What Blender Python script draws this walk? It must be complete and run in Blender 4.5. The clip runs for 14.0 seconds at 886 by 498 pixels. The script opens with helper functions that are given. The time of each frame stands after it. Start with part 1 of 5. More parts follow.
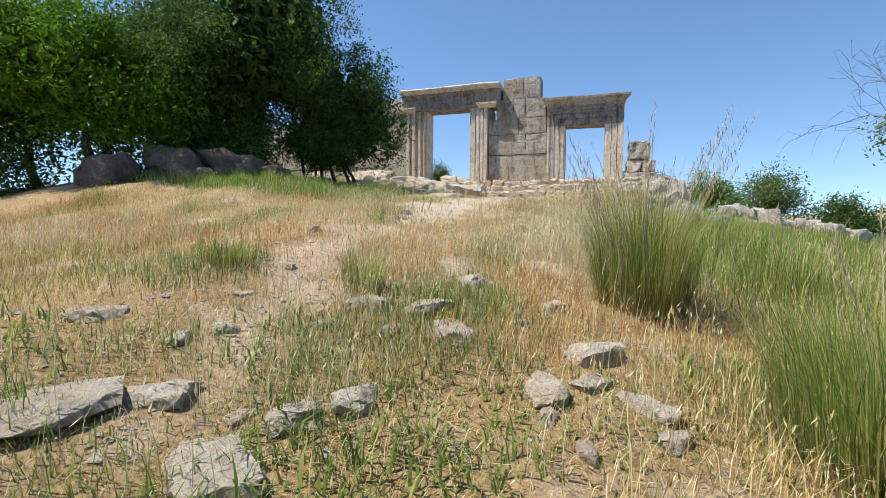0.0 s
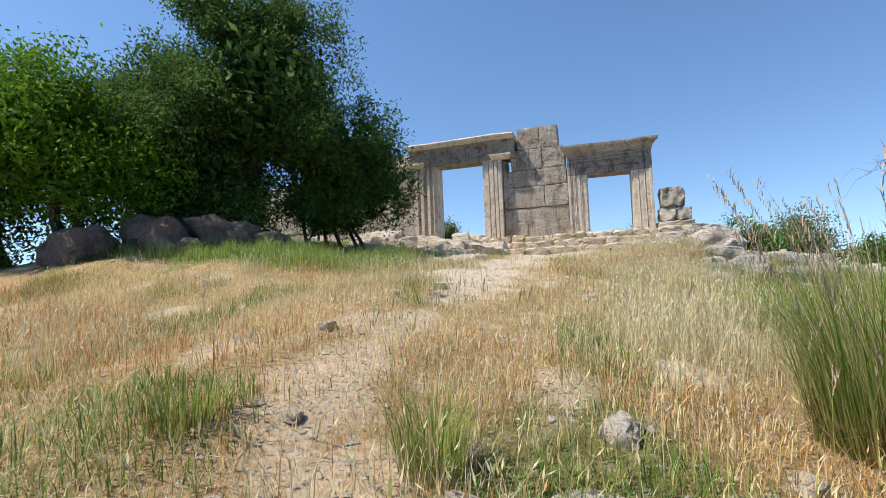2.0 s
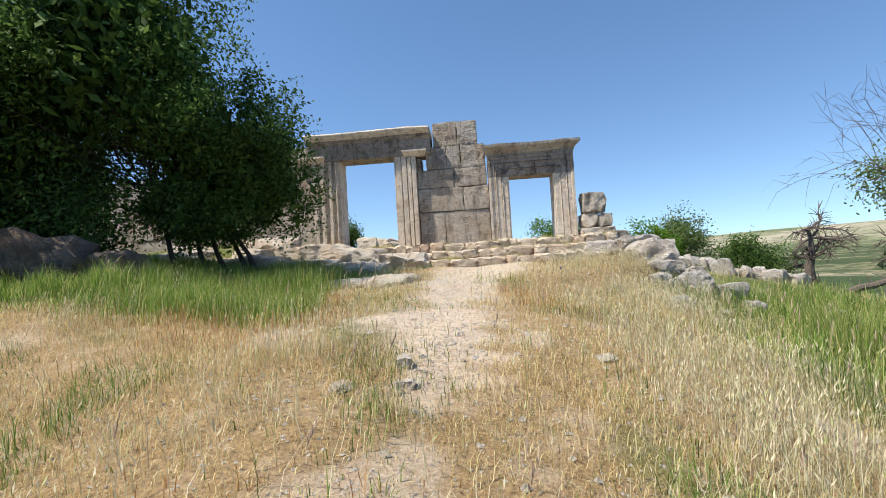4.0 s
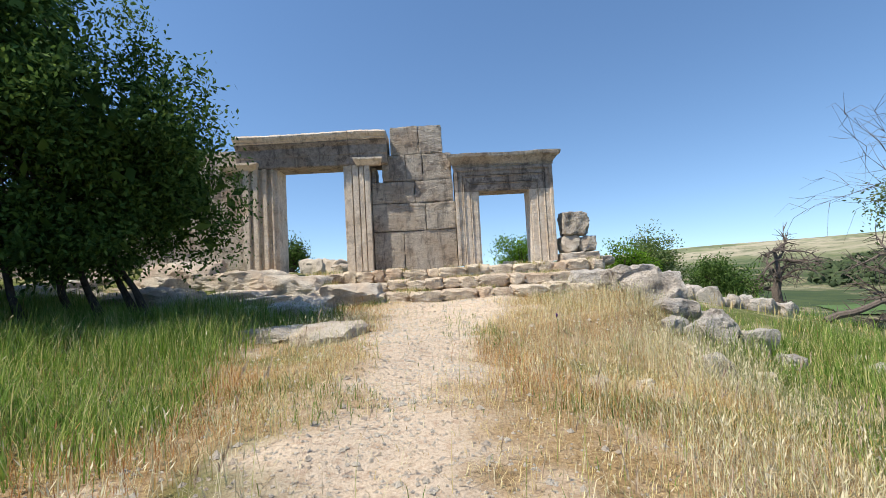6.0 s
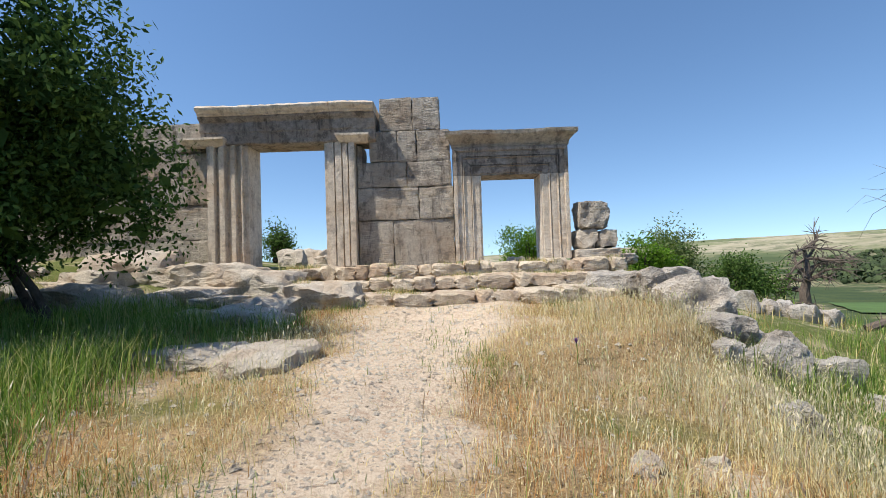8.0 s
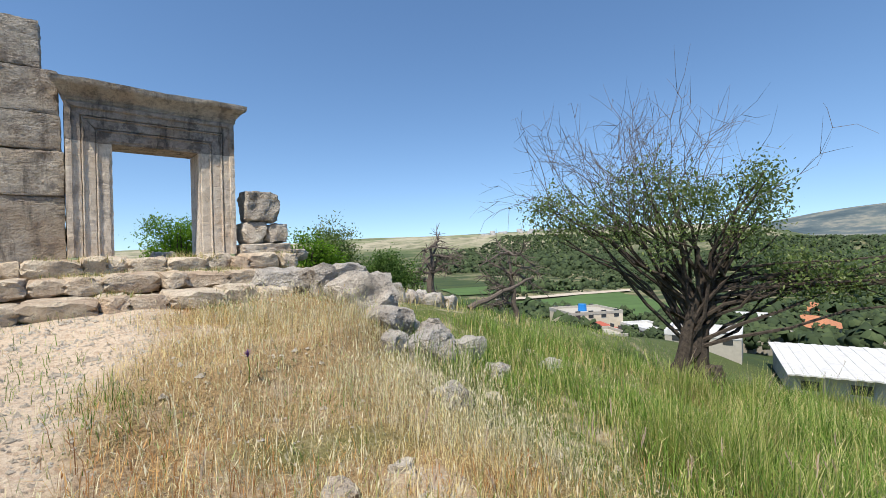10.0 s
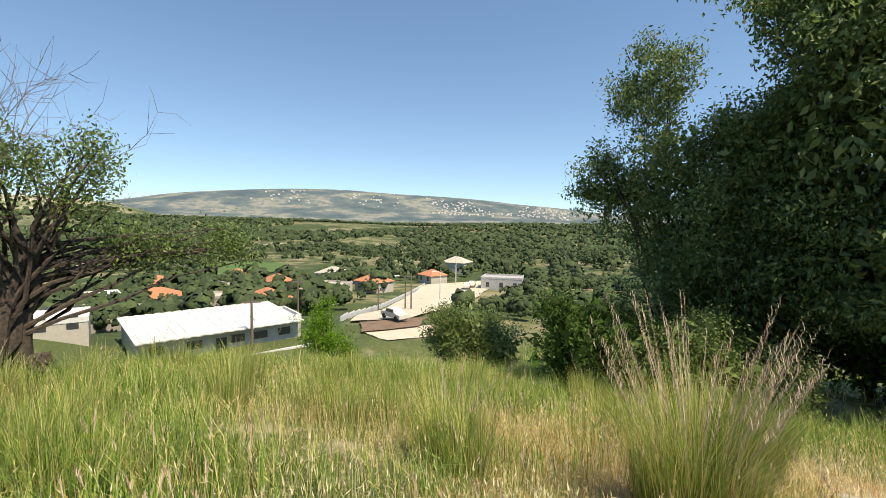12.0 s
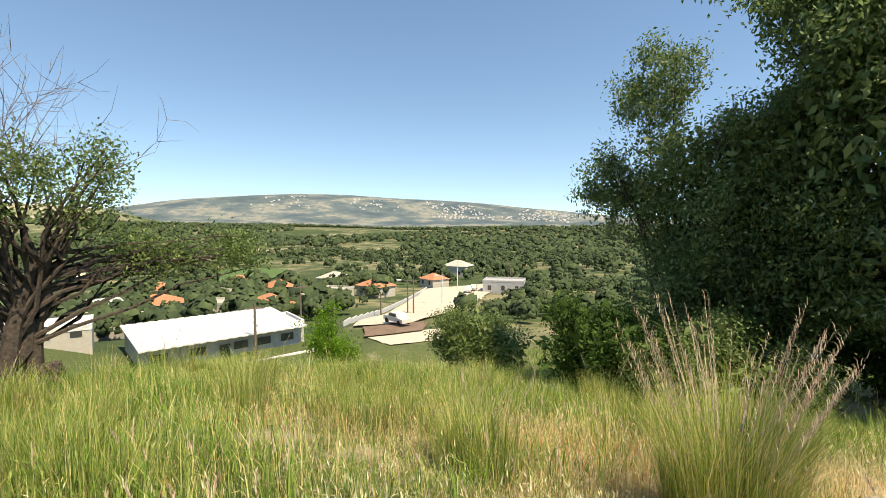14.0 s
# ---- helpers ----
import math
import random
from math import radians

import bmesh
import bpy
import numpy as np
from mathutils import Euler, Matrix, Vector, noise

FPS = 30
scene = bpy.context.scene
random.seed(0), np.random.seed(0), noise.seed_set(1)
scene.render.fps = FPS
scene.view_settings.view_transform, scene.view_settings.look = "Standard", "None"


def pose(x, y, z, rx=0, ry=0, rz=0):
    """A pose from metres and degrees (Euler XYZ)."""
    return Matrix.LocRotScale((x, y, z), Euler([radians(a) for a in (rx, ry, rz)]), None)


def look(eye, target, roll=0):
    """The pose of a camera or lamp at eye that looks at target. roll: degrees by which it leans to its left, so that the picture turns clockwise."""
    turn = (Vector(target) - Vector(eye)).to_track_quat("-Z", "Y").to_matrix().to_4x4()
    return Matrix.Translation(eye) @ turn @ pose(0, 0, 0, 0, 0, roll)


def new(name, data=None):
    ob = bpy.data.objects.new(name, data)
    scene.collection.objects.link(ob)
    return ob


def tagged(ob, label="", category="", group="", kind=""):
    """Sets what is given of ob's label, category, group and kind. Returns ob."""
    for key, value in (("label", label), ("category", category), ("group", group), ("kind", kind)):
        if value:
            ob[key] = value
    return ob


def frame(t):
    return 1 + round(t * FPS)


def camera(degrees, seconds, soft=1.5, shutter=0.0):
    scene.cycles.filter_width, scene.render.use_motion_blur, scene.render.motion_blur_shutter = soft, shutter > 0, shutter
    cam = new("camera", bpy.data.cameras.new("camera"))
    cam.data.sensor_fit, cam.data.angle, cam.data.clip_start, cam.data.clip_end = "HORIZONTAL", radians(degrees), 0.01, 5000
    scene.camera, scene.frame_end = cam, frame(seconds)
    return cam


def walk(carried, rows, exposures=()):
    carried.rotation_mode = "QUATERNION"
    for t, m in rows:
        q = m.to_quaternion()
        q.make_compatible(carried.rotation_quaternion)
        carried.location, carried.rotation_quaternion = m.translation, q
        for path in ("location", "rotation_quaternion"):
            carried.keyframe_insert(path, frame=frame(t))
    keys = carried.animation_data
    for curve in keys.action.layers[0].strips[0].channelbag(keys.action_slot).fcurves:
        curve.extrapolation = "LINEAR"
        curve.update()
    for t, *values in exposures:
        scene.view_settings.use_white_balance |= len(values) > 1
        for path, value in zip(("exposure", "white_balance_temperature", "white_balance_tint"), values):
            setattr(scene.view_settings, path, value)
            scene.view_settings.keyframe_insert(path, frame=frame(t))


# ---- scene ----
cam = camera(88.5, 14.0, soft=0.8)
PATH = [
    (0, (-0.335, -0.93, 1.658), (-0.974, 0.961, 1.534), 0.4),
    (0.5, (-0.454, -0.686, 1.7), (-1.079, 1.214, 1.704), -1.1),
    (1, (-0.699, -0.33, 1.75), (-1.31, 1.572, 1.836), -1.9),
    (1.5, (-1.072, 0.108, 1.862), (-1.62, 2.029, 1.967), -1.8),
    (2, (-1.536, 0.621, 1.943), (-2.169, 2.515, 2.061), -2.2),
    (2.5, (-1.916, 1.043, 2.128), (-2.489, 2.956, 2.245), -2.9),
    (3, (-2.164, 1.491, 2.269), (-2.493, 3.461, 2.364), 1.1),
    (3.5, (-2.449, 2.08, 2.459), (-2.606, 4.071, 2.549), -1.3),
    (4, (-2.822, 2.484, 2.656), (-2.98, 4.477, 2.717), -3.4),
    (6.5, (-2.983, 5.389, 3.222), (-2.936, 7.385, 3.332), -3.0),
    (7, (-2.854, 5.789, 3.283), (-3.041, 7.779, 3.361), -2.3),
    (9.5, (-2.585, 7.567, 3.367), (-1.704, 9.362, 3.39), -1.3),
    (10, (-2.55, 7.46, 3.345), (-1.249, 8.979, 3.34), -1.4),
    (10.5, (-2.472, 7.336, 3.303), (-0.738, 8.331, 3.26), -1.0),
    (11, (-2.369, 7.316, 3.248), (-0.413, 7.722, 3.165), -0.6),
    (11.5, (-2.474, 7.212, 3.251), (-0.488, 7.004, 3.137), 0.2),
    (12, (-2.446, 7.15, 3.251), (-0.59, 6.417, 3.129), 0.7),
    (12.5, (-2.391, 7.012, 3.22), (-0.664, 6.011, 3.094), 0.0),
    (13, (-2.355, 7.021, 3.199), (-0.627, 6.02, 3.079), -0.1),
    (13.5, (-2.335, 7.128, 3.218), (-0.573, 6.19, 3.105), -0.4),
    (14, (-2.357, 7.335, 3.255), (-0.499, 6.604, 3.149), -0.0),
]
EXPOSURES = [(0, 0.48, 6800, 10), (6.5, 0.40, 6900, 10), (9.5, 0.32, 6800, 10), (11, 0.38, 6900, 9), (12.2, 0.62, 8300, 9), (14, 0.74, 8600, 9)]
walk(cam, [(t, look(eye, target, roll)) for t, eye, target, roll in PATH], EXPOSURES)

# ---- sky and sun ----
SUN_TO = Vector((-0.46, -0.21, 0.86)).normalized()
world = bpy.data.worlds.new("sky")
scene.world = world
world.use_nodes = True
wn = world.node_tree.nodes
bg = wn["Background"]
sky = wn.new("ShaderNodeTexSky")
sky.sky_type = "NISHITA"
sky.sun_disc = False
sky.sun_elevation = math.asin(SUN_TO.z)
sky.sun_rotation = math.atan2(SUN_TO.x, SUN_TO.y)
sky.altitude = 1200
sky.air_density, sky.dust_density, sky.ozone_density = 1.0, 0.3, 1.3
way = wn.new("ShaderNodeTexCoord")
lift = wn.new("ShaderNodeVectorMath")
lift.operation = "ADD"
lift.inputs[1].default_value = (0.0, 0.0, 0.09)
unit = wn.new("ShaderNodeVectorMath")
unit.operation = "NORMALIZE"
world.node_tree.links.new(way.outputs["Generated"], lift.inputs[0])
world.node_tree.links.new(lift.outputs[0], unit.inputs[0])
world.node_tree.links.new(unit.outputs[0], sky.inputs[0])
clear = wn.new("ShaderNodeHueSaturation")
clear.inputs["Saturation"].default_value = 1.15
world.node_tree.links.new(sky.outputs[0], clear.inputs["Color"])
world.node_tree.links.new(clear.outputs[0], bg.inputs[0])
bg.inputs[1].default_value = 0.155
sun_data = bpy.data.lights.new("sun", "SUN")
sun_data.energy, sun_data.angle, sun_data.color = 4.6, radians(0.53), (1.0, 0.94, 0.84)
sun = new("sun", sun_data)
sun.matrix_world = look(SUN_TO * 100, (0, 0, 0))


# ---- materials ----
def material(name, rough=0.9, spec=0.3):
    m = bpy.data.materials.new(name)
    m.use_nodes = True
    b = m.node_tree.nodes["Principled BSDF"]
    b.inputs["Roughness"].default_value = rough
    b.inputs["Specular IOR Level"].default_value = spec
    return m, m.node_tree, b


def node(tree, kind, **values):
    n = tree.nodes.new(kind)
    for key, v in values.items():
        if key in n.inputs:
            n.inputs[key].default_value = v
    return n


def noise_tex(tree, scale, detail=6.0, rough=0.6, coord=None):
    n = node(tree, "ShaderNodeTexNoise", Scale=scale, Detail=detail, Roughness=rough)
    if coord is not None:
        tree.links.new(coord, n.inputs["Vector"])
    return n.outputs["Fac"]


def ramp(tree, fac, stops):
    r = tree.nodes.new("ShaderNodeValToRGB")
    e = r.color_ramp.elements
    while len(e) < len(stops):
        e.new(0.5)
    for k, (p, c) in enumerate(stops):
        e[k].position, e[k].color = p, (*c, 1.0)
    tree.links.new(fac, r.inputs[0])
    return r.outputs[0]


def mixed(tree, fac, a, b, mode="MIX"):
    n = tree.nodes.new("ShaderNodeMix")
    n.data_type, n.blend_type = "RGBA", mode
    for sock, v in ((n.inputs[0], fac), (n.inputs[6], a), (n.inputs[7], b)):
        if isinstance(v, bpy.types.NodeSocket):
            tree.links.new(v, sock)
        elif isinstance(v, tuple):
            sock.default_value = (*v, 1.0)
        else:
            sock.default_value = v
    return n.outputs[2]


def bumped(tree, b, fac, strength, distance):
    n = node(tree, "ShaderNodeBump", Strength=strength, Distance=distance)
    tree.links.new(fac, n.inputs["Height"])
    tree.links.new(n.outputs[0], b.inputs["Normal"])


def world_coord(tree):
    return tree.nodes.new("ShaderNodeNewGeometry").outputs["Position"]


def stone_material(name, base, dark, stain, lichen=0.5, warm=(0.50, 0.36, 0.24), bump=0.02):
    m, t, b = material(name, 0.92, 0.2)
    co = world_coord(t)
    big = noise_tex(t, 1.3, 4, 0.6, co)
    mid = noise_tex(t, 9.0, 10, 0.78, co)
    fine = noise_tex(t, 45.0, 6, 0.75, co)
    c = ramp(t, mid, [(0.36, dark), (0.56, base)])
    c = mixed(t, ramp(t, big, [(0.46, (0, 0, 0)), (0.66, (1, 1, 1))]), c, warm)
    mp = node(t, "ShaderNodeMapping", Scale=(3.0, 3.0, 0.55))
    t.links.new(co, mp.inputs[0])
    streak = noise_tex(t, 1.6, 8, 0.72, mp.outputs[0])
    c = mixed(t, ramp(t, streak, [(0.53, (0, 0, 0)), (0.66, (lichen,) * 3)]), c, stain)
    c = mixed(t, ramp(t, fine, [(0.35, (0.35,) * 3), (0.6, (0, 0, 0))]), c, dark)
    crust = noise_tex(t, 2.6, 10, 0.75, co)
    c = mixed(t, ramp(t, crust, [(0.54, (0, 0, 0)), (0.60, (lichen * 0.8,) * 3)]), c, tuple(v * 1.7 for v in stain))
    pits = node(t, "ShaderNodeTexVoronoi", Scale=26.0)
    t.links.new(co, pits.inputs["Vector"])
    c = mixed(t, ramp(t, pits.outputs["Distance"], [(0.10, (0.55,) * 3), (0.24, (0, 0, 0))]), c, tuple(v * 0.6 for v in dark))
    info = t.nodes.new("ShaderNodeObjectInfo")
    c = mixed(t, 0.55, c, ramp(t, info.outputs["Random"], [(0.0, (0.82, 0.82, 0.83)), (1.0, (1.0, 0.98, 0.95))]), "MULTIPLY")
    t.links.new(c, b.inputs["Base Color"])
    mp2 = node(t, "ShaderNodeMapping", Scale=(0.8, 0.8, 5.0))
    t.links.new(co, mp2.inputs[0])
    strata = noise_tex(t, 3.2, 8, 0.72, mp2.outputs[0])
    c2 = mixed(t, ramp(t, strata, [(0.36, (0.6,) * 3), (0.46, (0, 0, 0))]), c, dark)
    t.links.new(c2, b.inputs["Base Color"])
    add = node(t, "ShaderNodeMath")
    add.operation = "ADD"
    t.links.new(mid, add.inputs[0])
    t.links.new(fine, add.inputs[1])
    add2 = node(t, "ShaderNodeMath")
    add2.operation = "MULTIPLY_ADD"
    add2.inputs[1].default_value = 1.6
    t.links.new(strata, add2.inputs[0])
    t.links.new(add.outputs[0], add2.inputs[2])
    add3 = node(t, "ShaderNodeMath")
    add3.operation = "MULTIPLY_ADD"
    add3.inputs[1].default_value = 0.7
    t.links.new(pits.outputs["Distance"], add3.inputs[0])
    t.links.new(add2.outputs[0], add3.inputs[2])
    bumped(t, b, add3.outputs[0], 1.0, bump)
    return m


STONE = stone_material("weathered_limestone", (0.80, 0.735, 0.64), (0.50, 0.445, 0.385), (0.12, 0.11, 0.105), 0.8, (0.58, 0.45, 0.33), 0.07)
CARVED = stone_material("carved_limestone", (0.82, 0.74, 0.625), (0.57, 0.485, 0.395), (0.17, 0.15, 0.13), 0.65, (0.66, 0.52, 0.38), 0.012)
# Stained, and darker overall to paint in the shade below the cornices.
LINTEL = stone_material("stained_limestone_with_shade", (0.42, 0.375, 0.33), (0.21, 0.185, 0.165), (0.05, 0.046, 0.045), 0.9, (0.34, 0.26, 0.19), 0.012)
ROCK = stone_material("pale_field_rock", (0.74, 0.68, 0.59), (0.52, 0.47, 0.40), (0.24, 0.21, 0.18), 0.45, (0.56, 0.44, 0.33), 0.03)
LICHEN = stone_material("lichen_grey_rock", (0.70, 0.66, 0.60), (0.42, 0.39, 0.355), (0.13, 0.125, 0.12), 0.7, (0.54, 0.45, 0.36), 0.04)
# Reddish rock, its base colour darkened to stand for the trees' shadow.
SHADED_ROCK = stone_material("reddish_rock_with_tree_shade", (0.30, 0.25, 0.21), (0.16, 0.13, 0.11), (0.06, 0.055, 0.05), 0.7, (0.32, 0.20, 0.14), 0.04)
STEP = stone_material("worn_step_stone", (0.82, 0.73, 0.59), (0.58, 0.48, 0.37), (0.19, 0.165, 0.14), 0.4, (0.52, 0.37, 0.26), 0.03)


def ground_material():
    m, t, b = material("ground", 0.97, 0.1)
    co = world_coord(t)
    cover = t.nodes.new("ShaderNodeVertexColor")
    cover.layer_name = "cover"
    sep = t.nodes.new("ShaderNodeSeparateColor")
    t.links.new(cover.outputs[0], sep.inputs[0])
    path, green, far = sep.outputs
    mid = noise_tex(t, 3.0, 8, 0.7, co)
    fine = noise_tex(t, 35.0, 8, 0.75, co)
    straw = ramp(t, fine, [(0.3, (0.13, 0.085, 0.05)), (0.52, (0.36, 0.25, 0.13)), (0.72, (0.58, 0.44, 0.25))])
    clod = noise_tex(t, 11.0, 8, 0.7, co)
    soil = ramp(t, fine, [(0.25, (0.36, 0.27, 0.20)), (0.48, (0.60, 0.49, 0.375)), (0.75, (0.75, 0.66, 0.54))])
    soil = mixed(t, ramp(t, clod, [(0.38, (0.75,) * 3), (0.50, (0, 0, 0))]), soil, (0.42, 0.30, 0.215))
    weed = ramp(t, fine, [(0.3, (0.05, 0.06, 0.02)), (0.6, (0.14, 0.17, 0.05)), (0.8, (0.30, 0.26, 0.10))])
    c = mixed(t, green, straw, weed)
    c = mixed(t, ramp(t, mid, [(0.5, (0, 0, 0)), (0.7, (0.5, 0.5, 0.5))]), c, soil)
    c = mixed(t, path, c, soil)
    patch = noise_tex(t, 0.012, 6, 0.62, co)
    speck = noise_tex(t, 0.09, 6, 0.7, co)
    land = ramp(t, patch, [(0.36, (0.05, 0.075, 0.03)), (0.5, (0.075, 0.10, 0.04)), (0.56, (0.26, 0.23, 0.14)), (0.60, (0.09, 0.12, 0.045)), (0.68, (0.40, 0.34, 0.24))])
    land = mixed(t, ramp(t, speck, [(0.48, (0, 0, 0)), (0.56, (0.85, 0.85, 0.85))]), land, (0.045, 0.07, 0.035))
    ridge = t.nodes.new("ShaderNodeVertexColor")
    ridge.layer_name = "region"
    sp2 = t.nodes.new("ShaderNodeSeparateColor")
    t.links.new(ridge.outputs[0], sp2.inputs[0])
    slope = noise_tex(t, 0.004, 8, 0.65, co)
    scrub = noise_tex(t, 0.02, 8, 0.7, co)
    # Mountain colours carry painted haze: greyed and blued by hand for the distance.
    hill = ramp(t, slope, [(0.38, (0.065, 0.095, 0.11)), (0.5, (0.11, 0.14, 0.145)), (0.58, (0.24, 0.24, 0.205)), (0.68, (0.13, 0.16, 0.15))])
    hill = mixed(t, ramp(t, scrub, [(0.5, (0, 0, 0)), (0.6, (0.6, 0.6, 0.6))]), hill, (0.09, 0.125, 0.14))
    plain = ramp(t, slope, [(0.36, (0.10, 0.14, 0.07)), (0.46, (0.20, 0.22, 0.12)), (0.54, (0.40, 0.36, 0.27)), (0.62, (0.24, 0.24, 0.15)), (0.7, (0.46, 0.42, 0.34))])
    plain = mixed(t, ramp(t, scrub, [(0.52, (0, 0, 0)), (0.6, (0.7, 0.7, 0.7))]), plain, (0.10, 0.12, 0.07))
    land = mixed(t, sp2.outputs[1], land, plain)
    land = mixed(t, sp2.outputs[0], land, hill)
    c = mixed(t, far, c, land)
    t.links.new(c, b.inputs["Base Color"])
    bumped(t, b, fine, 0.8, 0.03)
    return m


GROUND = ground_material()


def blade_material(name, stops, transl=0.25, rough=0.6, spec=0.25):
    m, t, b = material(name, rough, spec)
    geo = t.nodes.new("ShaderNodeNewGeometry")
    c = ramp(t, geo.outputs["Random Per Island"], stops)
    big = noise_tex(t, 0.6, 4, 0.6, geo.outputs["Position"])
    c = mixed(t, 0.7, c, ramp(t, big, [(0.3, (0.68, 0.66, 0.60)), (0.65, (1.0, 1.0, 1.0))]), "MULTIPLY")
    t.links.new(c, b.inputs["Base Color"])
    tr = t.nodes.new("ShaderNodeBsdfTranslucent")
    t.links.new(c, tr.inputs[0])
    mx = node(t, "ShaderNodeMixShader")
    mx.inputs[0].default_value = transl
    t.links.new(b.outputs[0], mx.inputs[1])
    t.links.new(tr.outputs[0], mx.inputs[2])
    t.links.new(mx.outputs[0], t.nodes["Material Output"].inputs[0])
    return m


DRY = blade_material("dry_grass", [(0.0, (0.34, 0.21, 0.08)), (0.3, (0.64, 0.50, 0.23)), (0.7, (0.76, 0.65, 0.35)), (1.0, (0.83, 0.74, 0.48))], 0.35)
RUST = blade_material("rusty_dry_grass", [(0.0, (0.34, 0.16, 0.07)), (0.5, (0.56, 0.30, 0.12)), (1.0, (0.68, 0.44, 0.18))])
PALE = blade_material("pale_oat_straw", [(0.0, (0.62, 0.55, 0.36)), (0.6, (0.76, 0.70, 0.52)), (1.0, (0.45, 0.50, 0.22))])
GREEN = blade_material("green_grass", [(0.0, (0.10, 0.21, 0.03)), (0.45, (0.21, 0.35, 0.06)), (0.74, (0.36, 0.47, 0.12)), (0.92, (0.60, 0.60, 0.24)), (1.0, (0.82, 0.72, 0.38))], 0.42)
WEED = blade_material("low_green_weed", [(0.0, (0.10, 0.19, 0.03)), (0.6, (0.18, 0.29, 0.06)), (1.0, (0.40, 0.43, 0.16))], 0.35)
CLUMP = blade_material("tall_bunch_grass", [(0.0, (0.15, 0.24, 0.04)), (0.4, (0.30, 0.40, 0.09)), (0.75, (0.50, 0.53, 0.18)), (1.0, (0.84, 0.70, 0.36))], 0.45)
THATCH = blade_material("brown_thatch", [(0.0, (0.20, 0.12, 0.06)), (0.5, (0.42, 0.29, 0.15)), (1.0, (0.62, 0.47, 0.27))], 0.25)
PLUME = blade_material("grass_plume", [(0.0, (0.44, 0.32, 0.25)), (0.6, (0.62, 0.50, 0.38)), (1.0, (0.66, 0.58, 0.44))], 0.3)
LEAF = blade_material("dark_oak_leaf", [(0.0, (0.04, 0.085, 0.02)), (0.6, (0.095, 0.175, 0.042)), (1.0, (0.17, 0.28, 0.075))], 0.36, 0.65, 0.1)
LEAF_LIGHT = blade_material("fresh_green_leaf", [(0.0, (0.06, 0.15, 0.01)), (0.6, (0.13, 0.27, 0.025)), (1.0, (0.22, 0.38, 0.05))], 0.4, 0.65, 0.1)
LEAF_ALMOND = blade_material("drooping_almond_leaf", [(0.0, (0.08, 0.14, 0.05)), (0.6, (0.17, 0.25, 0.09)), (1.0, (0.30, 0.38, 0.17))], 0.4, 0.5, 0.25)
LEAF_OLIVE = blade_material("almond_leaf", [(0.0, (0.08, 0.14, 0.035)), (0.6, (0.16, 0.23, 0.07)), (1.0, (0.26, 0.32, 0.12))], 0.32, 0.45)
FOREST = blade_material("far_forest_leaf", [(0.0, (0.04, 0.062, 0.03)), (0.6, (0.058, 0.088, 0.038)), (1.0, (0.085, 0.118, 0.052))], 0.05, 0.9)


def plain_material(name, color, rough=0.8, scale=8.0, vary=0.25, spec=0.3, bump=0.003):
    m, t, b = material(name, rough, spec)
    co = world_coord(t)
    n = noise_tex(t, scale, 6, 0.65, co)
    d = tuple(v * (1 - vary) for v in color)
    t.links.new(ramp(t, n, [(0.3, d), (0.65, color)]), b.inputs["Base Color"])
    bumped(t, b, n, 0.5, bump)
    return m


BARK = plain_material("grey_bark", (0.095, 0.078, 0.065), 0.95, 14.0, 0.6, 0.1, 0.03)
DEADWOOD = plain_material("dead_grey_wood", (0.17, 0.14, 0.12), 0.95, 14.0, 0.5, 0.1, 0.02)


# ---- the lie of the land ----
FY = [(-400, -90), (-150, -38), (-60, -12.5), (-20, -1.6), (-12, -0.3), (-8, 0.1), (-4, 0.36), (-0.93, 0.62), (0.7, 0.93), (1.3, 1.02), (2.5, 1.26), (3.3, 1.40), (4.85, 1.58), (6.5, 1.83), (8, 2.06),
      (9.5, 2.20), (11.5, 2.22), (13.7, 2.36), (15.2, 2.47), (16.6, 2.72), (18, 3.12), (21, 3.2), (26, 3.0), (40, 1.5), (80, -7), (400, -36)]
FAR_R = [(0, -6.8), (40, -7.7), (60, -9.9), (80, -12.8), (110, -14.7), (170, -16.9), (300, -20.3), (500, -22.5), (5000, -24)]
MOUNT = [(-60, -0.4), (-47, 0.55), (-42, 1.0), (-36, 1.65), (-30, 2.2), (-22, 2.9), (-14, 3.25), (-8, 3.55), (-3, 3.6), (3, 3.25), (9, 2.65), (14, 1.75), (20, 1.15), (40, 0.2)]
NE_RIDGE = [(0, 0), (10, 0.9), (18, 1.75), (28, 1.8), (36, 1.7), (46, 1.5), (62, 1.1), (75, 0.6), (90, 0.2), (110, 0)]


def knots(table, v):
    a = np.array(table, float)
    return np.interp(v, a[:, 0], a[:, 1])


def knots_soft(table, v, w):
    return sum(knots(table, v + w * k) for k in (-1, -0.5, 0, 0.5, 1)) / 5


def smooth(a, b, v):
    k = np.clip((v - a) / (b - a), 0, 1)
    return k * k * (3 - 2 * k)


def wave(x, y, s, seed):
    """Cheap smooth relief from crossing sines, about -1 to 1."""
    r = np.random.RandomState(seed)
    out = 0
    for k in range(5):
        a, f, p = r.uniform(0, 6.28), s * r.uniform(0.6, 1.6), r.uniform(0, 6.28)
        out = out + np.sin((x * math.cos(a) + y * math.sin(a)) * f + p)
    return out / 2.6


